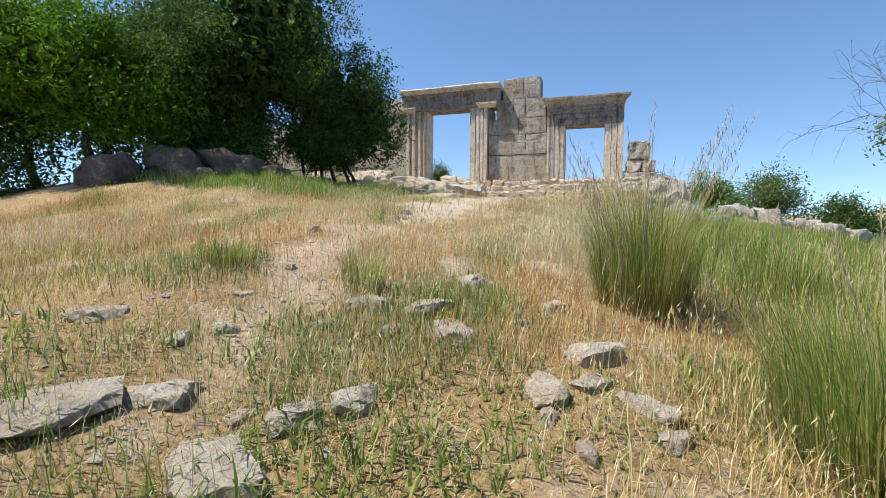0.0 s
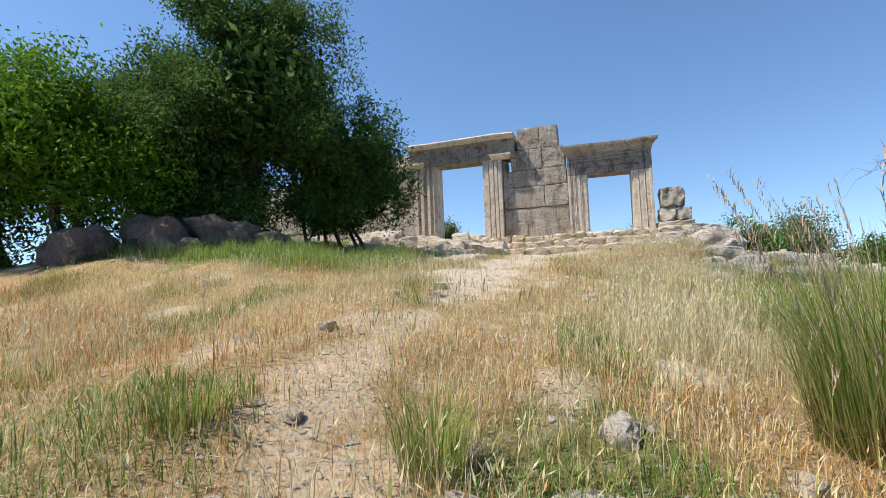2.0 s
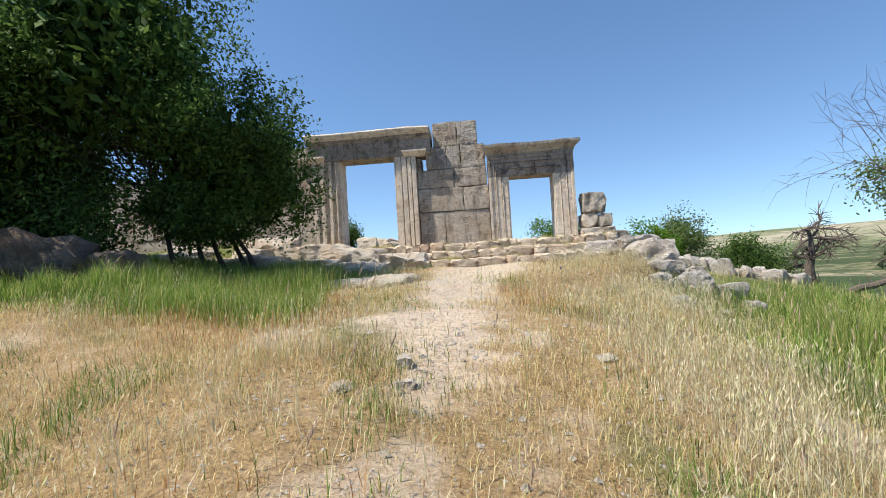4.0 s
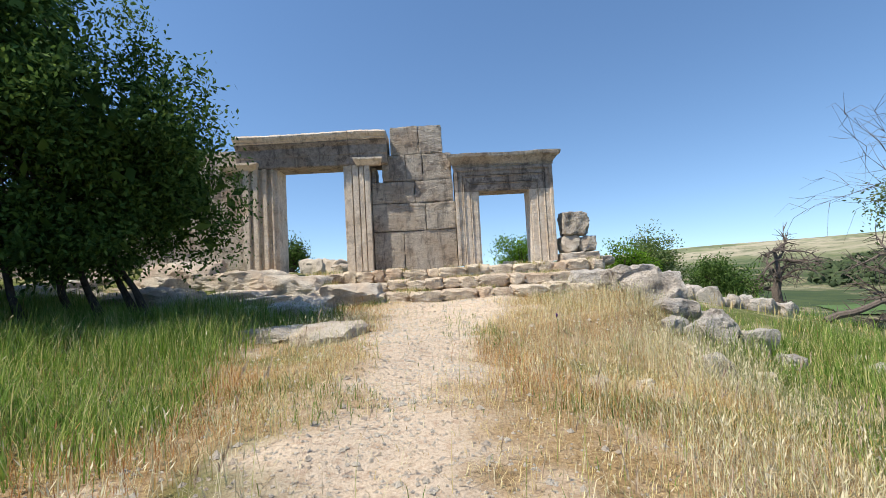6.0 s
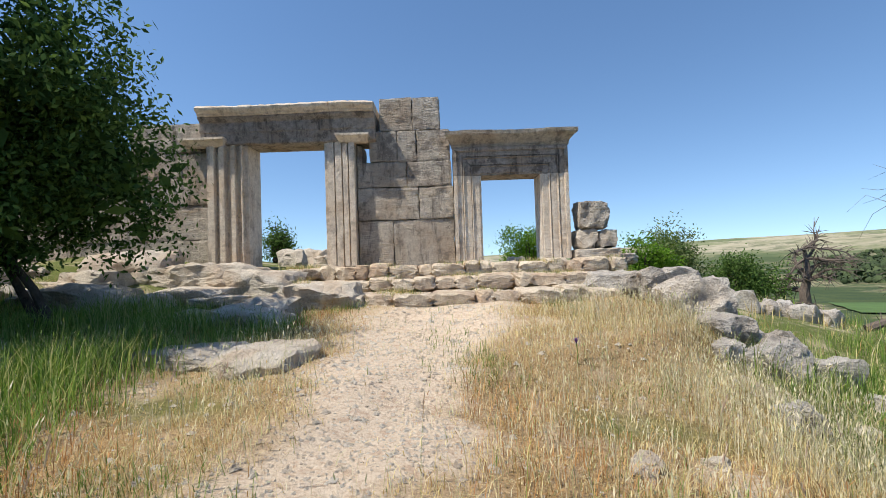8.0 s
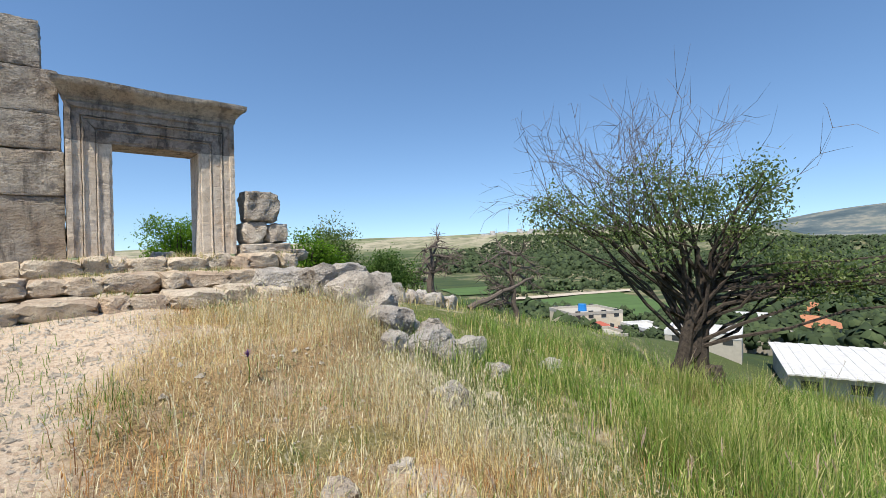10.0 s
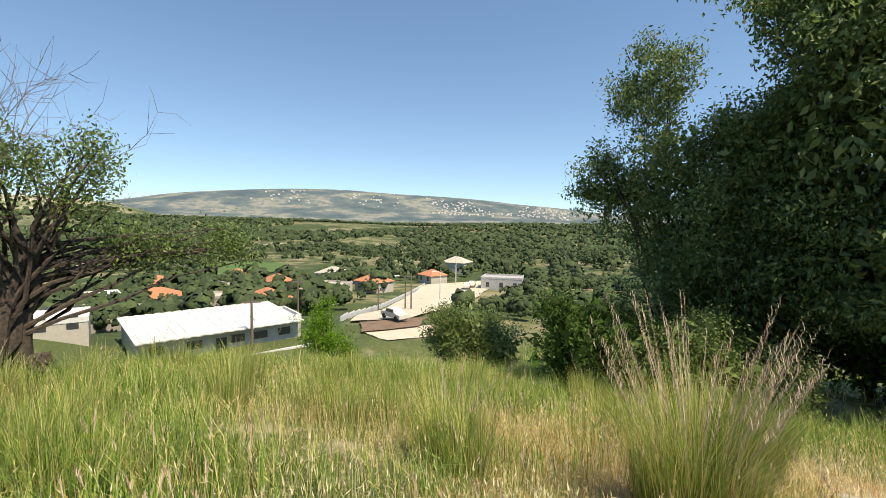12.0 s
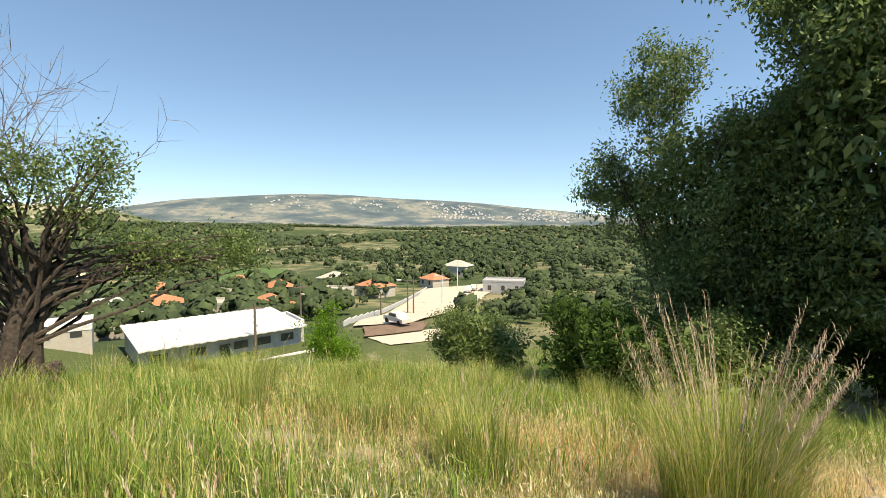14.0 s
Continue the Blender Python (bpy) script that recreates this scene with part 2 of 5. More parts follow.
def terrain(x, y):
    x, y = np.asarray(x, float), np.asarray(y, float)
    r, az = np.hypot(x + 2.5, y - 7.5), np.degrees(np.arctan2(y - 7.5, x + 2.5))
    f = knots_soft(FY, y, 0.8)
    east = np.clip((x - 14) / 20, 0, 1)
    f = f * (1 - 0.8 * east) + 2.0 * 0.8 * east
    edge = -4 + 4.7 * smooth(10.3, 13.6, y)
    right = np.clip(x - edge, 0, None)
    steep = smooth(10.3, 13.6, y)
    g = -0.15 * np.clip(right, 0, 4) * (1 - steep) - 0.2 * np.clip(right - 4 * (1 - steep), 0, None) - 0.5 * steep * smooth(0.3, 1.3, right)
    g = g - 0.13 * np.clip(x - 11, 0, 27) + 0.12 * np.clip(x - 38, 0, None)
    g = g - 0.05 * np.clip(x - 6, 0, 12) * smooth(9, 13, y)
    g = g * (1 - 0.4 * smooth(18, 30, y))
    g = g + 0.13 * np.clip(-x - 6, 0, 5) * smooth(3.5, 8.5, y) - 0.02 * np.clip(-x - 11, 0, None)
    near = f + g + 0.045 * wave(x, y, 1.7, 3) * np.clip(r / 3, 0.3, 1) + 0.02 * wave(x, y, 5.5, 4)
    fz = knots_soft(FAR_R, r, 8)
    fz = fz + 20 * np.exp(-((r - 950) / 260) ** 2) * smooth(28, 8, az) * smooth(-75, -40, az) * (1 + 0.18 * wave(x, y, 0.006, 5))
    fz = fz + 2.2 * wave(x, y, 0.012, 6) * smooth(200, 500, r)
    fz = fz + (np.tan(np.radians(knots_soft(NE_RIDGE, az, 3))) * 1700 + 30) * np.exp(-((r - 1700) / 480) ** 2) * smooth(2, 16, az) * smooth(110, 85, az)
    fz = fz + (np.tan(np.radians(knots_soft(MOUNT, az, 2))) * 4000 + 32) * np.exp(-((r - 4000) / 900) ** 2) * (1 + 0.03 * wave(x, y, 0.004, 8)) * smooth(-75, -50, az) * smooth(60, 30, az)
    w = smooth(38, 75, r)
    return near * (1 - w) + fz * w


def ground_at(x, y):
    return float(terrain(x, y))


TRAIL = [(8.0, -8.5), (4.0, -5.9), (0.6, -1.4), (-1.6, 0.2), (-2.5, 1.4), (-2.85, 2.2), (-3.2, 3.0), (-3.3, 4.8), (-3.2, 6.4), (-3.3, 8.0), (-3.4, 10.0), (-3.2, 12.0), (-2.9, 13.6), (-2.6, 15.2)]


def off_trail(x, y):
    """Distance from the trodden path."""
    best = np.full(np.shape(x), 1e9)
    for (ax, ay), (bx, by) in zip(TRAIL, TRAIL[1:]):
        dx, dy = bx - ax, by - ay
        k = np.clip(((x - ax) * dx + (y - ay) * dy) / (dx * dx + dy * dy), 0, 1)
        best = np.minimum(best, np.hypot(x - ax - k * dx, y - ay - k * dy))
    return best


def bare(x, y):
    width = 0.13 + 0.43 * smooth(5.5, 8.5, y) + 0.6 * smooth(11.0, 14.5, y)
    d = off_trail(x, y) + 0.26 * wave(x, y, 3.1, 21) + 0.14 * wave(x, y, 9.0, 22)
    main = 1 - smooth(width * 0.7, width * 1.5 + 0.2, d)
    main = main * (0.62 + 0.38 * smooth(4.5, 7.5, y))
    return np.clip(np.maximum(main, 0.6 * smooth(0.75, 1.3, wave(x, y, 4.3, 23))), 0, 1)


def greenness(x, y):
    east = smooth(-0.4, 1.0, x + 0.3 * wave(x, y, 0.9, 31) - 0.9 * smooth(9, 13, y) - 0.9 * smooth(7, 5, y))
    east = east * (1 - 0.9 * np.exp(-((x - 2.6) / 1.9) ** 2 - ((y - 3.7) / 1.5) ** 2))
    west = smooth(-5.2, -6.2, x + 0.5 * wave(x, y, 1.2, 32)) * smooth(7.4, 8.6, y)
    spots = 0.8 * smooth(0.75, 1.15, wave(x, y, 1.6, 33))
    return np.clip(np.maximum(np.maximum(east, west), spots), 0, 1)


def put_mesh(name, verts, faces_flat, sizes, mat, parent=None):
    """One mesh object from arrays."""
    me = bpy.data.meshes.new(name)
    me.vertices.add(len(verts))
    me.vertices.foreach_set("co", np.asarray(verts, np.float32).ravel())
    sizes = np.asarray(sizes, np.int32)
    me.loops.add(len(faces_flat))
    me.loops.foreach_set("vertex_index", np.asarray(faces_flat, np.int32))
    me.polygons.add(len(sizes))
    me.polygons.foreach_set("loop_start", np.concatenate(([0], np.cumsum(sizes)[:-1])).astype(np.int32))
    me.update(calc_edges=True)
    me.materials.append(mat)
    ob = new(name, me)
    ob.parent = parent
    return ob


def make_ground():
    rings, seg = 250, 380
    radii = np.concatenate(([0.0], 0.12 * (4700 / 0.12) ** (np.linspace(0, 1, rings) ** 0.93)))
    a = np.linspace(0, 2 * np.pi, seg, endpoint=False)
    x = -2.0 + (radii[:, None] * np.cos(a)[None]).ravel()
    y = 7.0 + (radii[:, None] * np.sin(a)[None]).ravel()
    v = np.stack([x, y, terrain(x, y)], 1)
    i, j = np.meshgrid(np.arange(rings), np.arange(seg), indexing="ij")
    k = (j + 1) % seg
    q = np.stack([i * seg + j, (i + 1) * seg + j, (i + 1) * seg + k, i * seg + k], -1).reshape(-1, 4)
    ob = put_mesh("ground", v, q.ravel(), np.full(len(q), 4), GROUND)
    me = ob.data
    me.polygons.foreach_set("use_smooth", np.ones(len(q), bool))
    r = np.hypot(x + 2, y - 7)
    col = np.stack([bare(x, y), greenness(x, y), smooth(30, 60, r), np.ones(len(x))], 1)
    att = me.color_attributes.new("cover", "FLOAT_COLOR", "POINT")
    att.data.foreach_set("color", col.astype(np.float32).ravel())
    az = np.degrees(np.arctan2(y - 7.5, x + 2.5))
    # Red masks the far mountain, where haze is painted into the colour.
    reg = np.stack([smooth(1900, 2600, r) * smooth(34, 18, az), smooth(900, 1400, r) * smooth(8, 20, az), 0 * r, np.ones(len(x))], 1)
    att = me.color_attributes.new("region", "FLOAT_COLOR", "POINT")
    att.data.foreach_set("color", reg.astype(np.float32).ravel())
    return tagged(ob, "dry grassy limestone hillside falling to a green valley", "ground", kind="structure")


make_ground()


# ---- building helpers ----
def part(name, bm, mat, parent=None, label="", smooth_faces=False):
    me = bpy.data.meshes.new(name)
    bmesh.ops.recalc_face_normals(bm, faces=bm.faces)
    for f in bm.faces:
        f.smooth = smooth_faces
    if smooth_faces:
        for e in bm.edges:
            if len(e.link_faces) == 2 and e.calc_face_angle(0) > 0.5:
                e.smooth = False
    bm.to_mesh(me)
    bm.free()
    me.materials.append(mat)
    ob = new(name, me)
    ob.parent = parent
    if label:
        ob["label"] = label
    return ob


def empty(name, label, category, place=(0, 0, 0), group="", kind=""):
    ob = new(name)
    ob.empty_display_size = 0.2
    ob.location = place
    return tagged(ob, label, category, group, kind)


def stone(size, seed, cuts=5, worn=0.05, rough=0.03, round_=0.5):
    """A hewn or natural stone, centred on its base: a subdivided block with rubbed edges and uneven faces."""
    bm = bmesh.new()
    bmesh.ops.create_cube(bm, size=2.0)
    bmesh.ops.subdivide_edges(bm, edges=bm.edges[:], cuts=cuts, use_grid_fill=True)
    off = Vector((seed * 7.31, seed * 3.17, seed * 1.73))
    half = Vector(size) / 2
    for v in bm.verts:
        p = v.co.copy()
        sphere = p.normalized() * max(abs(p.x), abs(p.y), abs(p.z)) * 1.12
        p = p.lerp(sphere, round_ * 0.75)
        q = Vector((p.x * half.x, p.y * half.y, p.z * half.z))
        corner = sum(1 for k in range(3) if abs(v.co[k]) > 0.97)
        if corner > 1:
            q -= Vector([worn * (1 if c > 0 else -1) * (abs(c) > 0.97) * (0.4 + abs(noise.noise(q * 5 + off))) for c in v.co])
        n1, n2, n3 = noise.noise_vector(q * 1.8 + off), noise.noise_vector(q * 6.5 + off), noise.noise_vector(q * 17 + off)
        q += n1 * rough * 0.8 + n2 * rough + n3 * rough * 0.9
        q.z += half.z
        v.co = q
    return bm


def rocky(size, seed, level=3, boxy=0.0, rough=0.06, flat=10):
    """A broken stone: random planes cut from a lump, then worn. boxy: from a free boulder (0) to a squared block (1). Stands on its base."""
    r = np.random.RandomState(seed)
    nrm = r.normal(0, 1, (flat, 3))
    nrm /= np.linalg.norm(nrm, axis=1)[:, None]
    dist = r.uniform(0.72, 1.0, flat) * (1 + 0.35 * boxy)
    axes = np.concatenate([np.eye(3), -np.eye(3)]) + r.normal(0, 0.10 * (1 - boxy) + 0.03, (6, 3))
    nrm, dist = np.concatenate([nrm, axes]), np.concatenate([dist, np.full(6, 0.86)])
    bm = bmesh.new()
    bmesh.ops.create_icosphere(bm, subdivisions=level, radius=1.0)
    half = Vector(size) / 2
    off = Vector((seed * 2.7, seed * 1.3, seed * 4.1))
    for v in bm.verts:
        d = np.array(v.co)
        k = nrm @ d
        rad = np.min(np.where(k > 0.05, dist / np.maximum(k, 0.05), 9))
        p = v.co * min(float(rad), 1.5)
        q = Vector((p.x * half.x, p.y * half.y, p.z * half.z)) * 1.12
        s = min(size)
        q += noise.noise_vector(q * (2.2 / max(s, 0.12)) + off) * rough * s + noise.noise_vector(q * (6.0 / max(s, 0.12)) + off) * rough * 0.5 * s
        q.z += half.z
        v.co = q
    return bm


def add_rocky(name, at, size, turn, seed, mat, parent=None, label="", category="", group="", tilt=0.0, **shape):
    ob = part(name, rocky(size, seed, **shape), mat, parent, smooth_faces=True)
    ob.matrix_basis = pose(at[0], at[1], at[2], tilt, tilt * 0.7, turn)
    if category:
        tagged(ob, label, category, group)
    return ob


def add_stone(name, at, size, turn, seed, mat, parent=None, label="", category="", group="", **shape):
    ob = part(name, stone(size, seed, **shape), mat, parent, smooth_faces=True)
    ob.matrix_basis = pose(at[0], at[1], at[2], 0, 0, turn)
    if category:
        tagged(ob, label, category, group)
    return ob


def tube(bm, pts, radii, sides=7):
    rings = []
    for k, p in enumerate(pts):
        d = (Vector(pts[min(k + 1, len(pts) - 1)]) - Vector(pts[max(k - 1, 0)])).normalized()
        a = d.orthogonal().normalized()
        b = d.cross(a)
        rings.append([bm.verts.new(Vector(p) + (a * math.cos(t) + b * math.sin(t)) * radii[k]) for t in (2 * math.pi * s / sides for s in range(sides))])
    for r0, r1 in zip(rings, rings[1:]):
        for s in range(sides):
            bm.faces.new((r0[s], r0[(s + 1) % sides], r1[(s + 1) % sides], r1[s]))
    bm.faces.new(rings[0][::-1])
    bm.faces.new(rings[-1])


def box(bm, x0, x1, y0, y1, z0, z1):
    m = bmesh.ops.create_cube(bm, size=1.0, matrix=Matrix.Translation(((x0 + x1) / 2, (y0 + y1) / 2, (z0 + z1) / 2)) @ Matrix.Diagonal((x1 - x0, y1 - y0, z1 - z0, 1)))
    return m["verts"]


def roughen(bm, amount, scale, seed=0):
    off = Vector((seed * 3.3, seed * 1.9, seed * 5.1))
    for v in bm.verts:
        v.co += noise.noise_vector(v.co * scale + off) * amount


# ---- the ruined facade ----
FRONT = 18.25
DEPTH = 0.75


def moulded(points, line, seed, chips=0.010, back=DEPTH):
    """Sweeps a moulding along a straight run. points: (distance from the opening, projection); line(u, k): x and z at distance u, k from 0 to 1."""
    bm = bmesh.new()
    n = 34
    rows = []
    prof = [(points[0][0], -back)] + list(points) + [(points[-1][0], -back)]
    for i in range(n + 1):
        row = []
        for u, d in prof:
            x, z = line(u, i / n)
            v = Vector((x, FRONT - d, z))
            if d > -0.2:
                v += noise.noise_vector(v * 4.0 + Vector((seed, 0, 0))) * chips * 0.5 + noise.noise_vector(v * 15.0 + Vector((0, seed, 0))) * chips
            row.append(bm.verts.new(v))
        rows.append(row)
    m = len(prof)
    for a, b in zip(rows, rows[1:]):
        for k in range(m):
            bm.faces.new((a[k], a[(k + 1) % m], b[(k + 1) % m], b[k]))
    bm.faces.new(rows[0])
    bm.faces.new(rows[-1][::-1])
    return bm


def bands(*steps):
    """A profile out of (width, projection) bands with little rebates between them."""
    out, u = [], 0.0
    for w, d in steps:
        out += [(u + 0.006, d), (u + w * 0.5, d + 0.003), (u + w - 0.006, d)]
        u += w
    return out


def doorway(name, label, xl, xr, z0, z1, left, right, top, mat_jamb, mat_top):
    door = empty(name, label, "doorway", ((xl + xr) / 2, FRONT, z0))
    inv = Matrix.Translation(-Vector(door.location))
    wl, wr, wt = left[-1][0], right[-1][0], top[-1][0]
    part("jamb", moulded(left, lambda u, k: (xl - u, z0 + (z1 - z0 + 0.0) * k), 1), mat_jamb, door).matrix_basis = inv
    part("jamb", moulded(right, lambda u, k: (xr + u, z0 + (z1 - z0 + 0.0) * k), 2), mat_jamb, door).matrix_basis = inv
    return door, inv


# side door: three fasciae that turn the corner, and a far-jutting cornice
SIDE = bands((0.05, 0.02), (0.17, 0.045), (0.03, 0.075), (0.015, 0.04), (0.17, 0.065), (0.03, 0.10), (0.015, 0.06), (0.13, 0.09), (0.10, 0.135))
SX0, SX1, SZ0, SZ1 = -1.65, -0.16, 3.33, 5.49
side_door, inv = doorway("side_doorway", "weathered grey limestone doorway with moulded frame and jutting cornice", SX0, SX1, SZ0, SZ1, SIDE, SIDE, SIDE, CARVED, LINTEL)
W = SIDE[-1][0]
bm = moulded(SIDE, lambda u, k: (SX0 - u + (SX1 - SX0 + 2 * u) * k, SZ1 + 0.004 + u), 3)
part("lintel", bm, LINTEL, side_door, "dark-stained carved lintel with painted cornice shade").matrix_basis = inv
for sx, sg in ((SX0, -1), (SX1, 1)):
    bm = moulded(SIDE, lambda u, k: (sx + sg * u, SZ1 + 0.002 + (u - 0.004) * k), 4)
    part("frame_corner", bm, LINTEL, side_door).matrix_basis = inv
bm = bmesh.new()
CORN = [(0.0, 0.10), (0.06, 0.14), (0.08, 0.12), (0.13, 0.15), (0.22, 0.25), (0.27, 0.34), (0.30, 0.36), (0.38, 0.37)]
rows = []
for i in range(41):
    k = i / 40
    row = []
    for h, d in CORN + [(0.40, 0.30), (0.40, -0.7), (0.0, -0.7)]:
        ext = max(d, 0.0) * 0.75
        x = (SX0 - W + 0.06 - ext) + k * (SX1 - SX0 + 2 * W - 0.12 + 2 * ext)
        v = Vector((x, FRONT - d, SZ1 + W - 0.01 + h + 0.012 * math.sin(k * 9)))
        row.append(bm.verts.new(v + noise.noise_vector(v * 6) * 0.012))
    rows.append(row)
for a, b in zip(rows, rows[1:]):
    for k in range(len(a)):
        bm.faces.new((a[k], a[(k + 1) % len(a)], b[(k + 1) % len(a)], b[k]))
bm.faces.new(rows[0])
bm.faces.new(rows[-1][::-1])
part("cornice", bm, STONE, side_door, "jutting cornice slab with lichen").matrix_basis = inv

# main door: broad fluted jambs, long lintel slab with a rolled top edge and end brackets
CX0, CX1, CZ0, CZ1 = -7.57, -5.62, 3.32, 6.46
JL = bands((0.11, 0.04), (0.05, 0.13), (0.13, 0.02), (0.12, 0.15), (0.14, 0.03), (0.14, 0.18), (0.11, 0.05), (0.18, 0.20))
JR = bands((0.08, 0.05), (0.17, 0.09), (0.03, 0.03), (0.17, 0.12), (0.03, 0.05), (0.13, 0.15), (0.03, 0.07), (0.15, 0.20))
main_door, inv = doorway("main_doorway", "tall weathered limestone doorway with fluted jambs and cracked lintel", CX0, CX1, CZ0, CZ1, JL, JR, JL, CARVED, LINTEL)
LX0, LX1 = -8.72, -4.30
for x0, x1, seed in ((LX0, -5.42, 5), (-5.405, LX1, 6)):
    prof = [(0.0, 0.10), (0.03, 0.13), (0.30, 0.14), (0.32, 0.17), (0.56, 0.18), (0.60, 0.22), (0.66, 0.28), (0.70, 0.28)]
    roll = [(0.705, 0.30), (0.73, 0.33), (0.76, 0.33), (0.78, 0.37), (0.82, 0.41), (0.88, 0.43), (0.93, 0.39), (0.96, 0.28)]
    bm = moulded(roll, lambda u, k: (x0 + (x1 - x0) * k, CZ1 + 0.004 + u * (1 + 0.02 * math.sin(x0 + k * 3))), seed + 20, 0.018)
    part("cornice", bm, CARVED, main_door, "pale rolled cornice edge, chipped").matrix_basis = inv
    bm = moulded(prof, lambda u, k: (x0 + (x1 - x0) * k, CZ1 + 0.004 + u * (1 + 0.02 * math.sin(x0 + k * 3))), seed, 0.018)
    part("lintel", bm, LINTEL, main_door, "long dark-stained lintel with painted shade and a rolled upper edge").matrix_basis = inv
for cx, w, seed in ((-8.62, 0.95, 7), (-4.86, 0.66, 8)):
    bm = bmesh.new()
    rows = []
    for h, d, e in ((0.0, 0.20, 0.0), (0.04, 0.24, 0.03), (0.10, 0.30, 0.06), (0.14, 0.36, 0.09), (0.20, 0.36, 0.09), (0.21, 0.18, 0.0)):
        z = CZ1 - 0.04 + h
        rows.append([bm.verts.new(p) for p in ((cx - w / 2 - e, FRONT - d, z), (cx + w / 2 + e, FRONT - d, z), (cx + w / 2 + e, FRONT - 0.02, z), (cx - w / 2 - e, FRONT - 0.02, z))])
    for a, b in zip(rows, rows[1:]):
        for k in range(4):
            bm.faces.new((a[k], a[(k + 1) % 4], b[(k + 1) % 4], b[k]))
    bm.faces.new(rows[0][::-1])
    bm.faces.new(rows[-1])
    bmesh.ops.subdivide_edges(bm, edges=bm.edges[:], cuts=2, use_grid_fill=True)
    roughen(bm, 0.015, 7, seed)
    part("capital", bm, CARVED, main_door, "chipped bracket capital").matrix_basis = inv

# ashlar walls, course by course: (z0, z1, breaks along x)
wall_mid = empty("wall_north", "grey weathered ashlar wall of large limestone blocks", "wall", (-3.4, FRONT, 3.3), kind="structure")
MID = [(3.18, 4.45, (-4.82, -3.92, -2.36)), (4.45, 5.28, (-4.82, -3.25, -2.36)), (5.28, 5.94, (-4.82, -3.55, -2.40)), (5.94, 6.40, (-4.82, -4.67)), (5.94, 6.74, (-4.50, -3.78, -3.28, -2.42)), (6.74, 7.60, (-4.22, -3.36, -2.66))]
wall_west = empty("wall_north_west", "shaded limestone wall of big rough blocks behind trees", "wall", (-11, FRONT, 3.2), kind="structure")
WEST = [(3.1, 4.1, (-23, -21, -19.4, -17.4, -15.6, -13.9, -12.2, -10.9, -9.9, -8.60)), (4.1, 5.0, (-23, -20.3, -18.2, -15.5, -13.2, -11.6, -10.2, -8.60)), (5.0, 5.7, (-22.6, -20.8, -18.8, -16.9, -15.0, -12.8, -11.1, -9.6, -8.60)), (5.7, 6.35, (-20.5, -18.4, -16.2, -13.8, -11.8, -10.4, -9.3, -8.62)), (6.35, 7.1, (-10.6, -9.5, -8.74))]
sd = 40
for wall, table in ((wall_mid, MID), (wall_west, WEST)):
    for z0, z1, br in table:
        for x0, x1 in zip(br, br[1:]):
            sd += 1
            ob = add_stone("block", (0, 0, 0), (x1 - x0 - 0.016, 0.75, z1 - z0 - 0.012), 0, sd, STONE, wall, cuts=15, worn=0.012, rough=0.017, round_=0.0)
            ob.matrix_basis = Matrix.Translation(-Vector(wall.location)) @ pose((x0 + x1) / 2, FRONT + 0.40 + random.uniform(-0.025, 0.03), z0, 0, 0, 0)

# stones at the east end of the facade
for k, (x, z, w, h, d) in enumerate(((1.12, 4.02, 0.78, 0.72, 0.7), (0.95, 3.50, 0.48, 0.54, 0.6), (1.46, 3.52, 0.52, 0.50, 0.6), (1.22, 3.22, 1.2, 0.32, 0.8), (1.95, 3.12, 0.55, 0.28, 0.6))):
    add_rocky("fallen_block", (x, FRONT + 0.12, z), (w, d, h), random.uniform(-4, 4), 90 + k, ROCK if k else STONE, None, "rough pitted limestone block piled beside the doorway", "stone block", "stones at the end of the facade",
              level=4, boxy=0.8, rough=0.10)

# plinth and two rough steps of uneven stones
steps = empty("stone_steps", "two worn rough limestone steps with grass in the joints", "steps", (-3, 16.6, 2.7), kind="structure")
random.seed(5)
for y, z, h, d, xa, xb in ((17.85, 2.95, 0.37, 1.0, -9.0, 1.6), (16.75, 2.74, 0.27, 0.95, -6.2, 1.5), (15.85, 2.44, 0.31, 0.95, -5.4, 0.5)):
    x = xa
    while x < xb:
        w = random.uniform(0.28, 0.85)
        sd += 1
        ob = add_rocky("step_stone", (0, 0, 0), (w + 0.04, d * random.uniform(0.85, 1.1), h * random.uniform(0.85, 1.15)), 0, sd, STEP, steps, level=3, boxy=0.95, rough=0.11, flat=6)
        ob.matrix_basis = Matrix.Translation(-Vector(steps.location)) @ pose(x + w / 2, y + random.uniform(-0.08, 0.08), z, 0, random.uniform(-2, 2), random.uniform(-3, 3))
        x += w


# bedrock ledge, boulders, the tumbled terrace wall and loose field stones
def rock(name, x, y, w, d, h, seed, label, group, turn=None, sink=0.5, z=None, mat=ROCK):
    zz = (ground_at(x, y) if z is None else z) - sink * h
    return add_rocky(name, (x, y, zz), (w, d, h * (1 + sink)), random.uniform(0, 180) if turn is None else turn, seed, mat, None, label, "rock", group, tilt=random.uniform(-6, 6) if w < 1.3 else 0, level=4 if w > 0.8 else 3, boxy=0.25, rough=0.13)


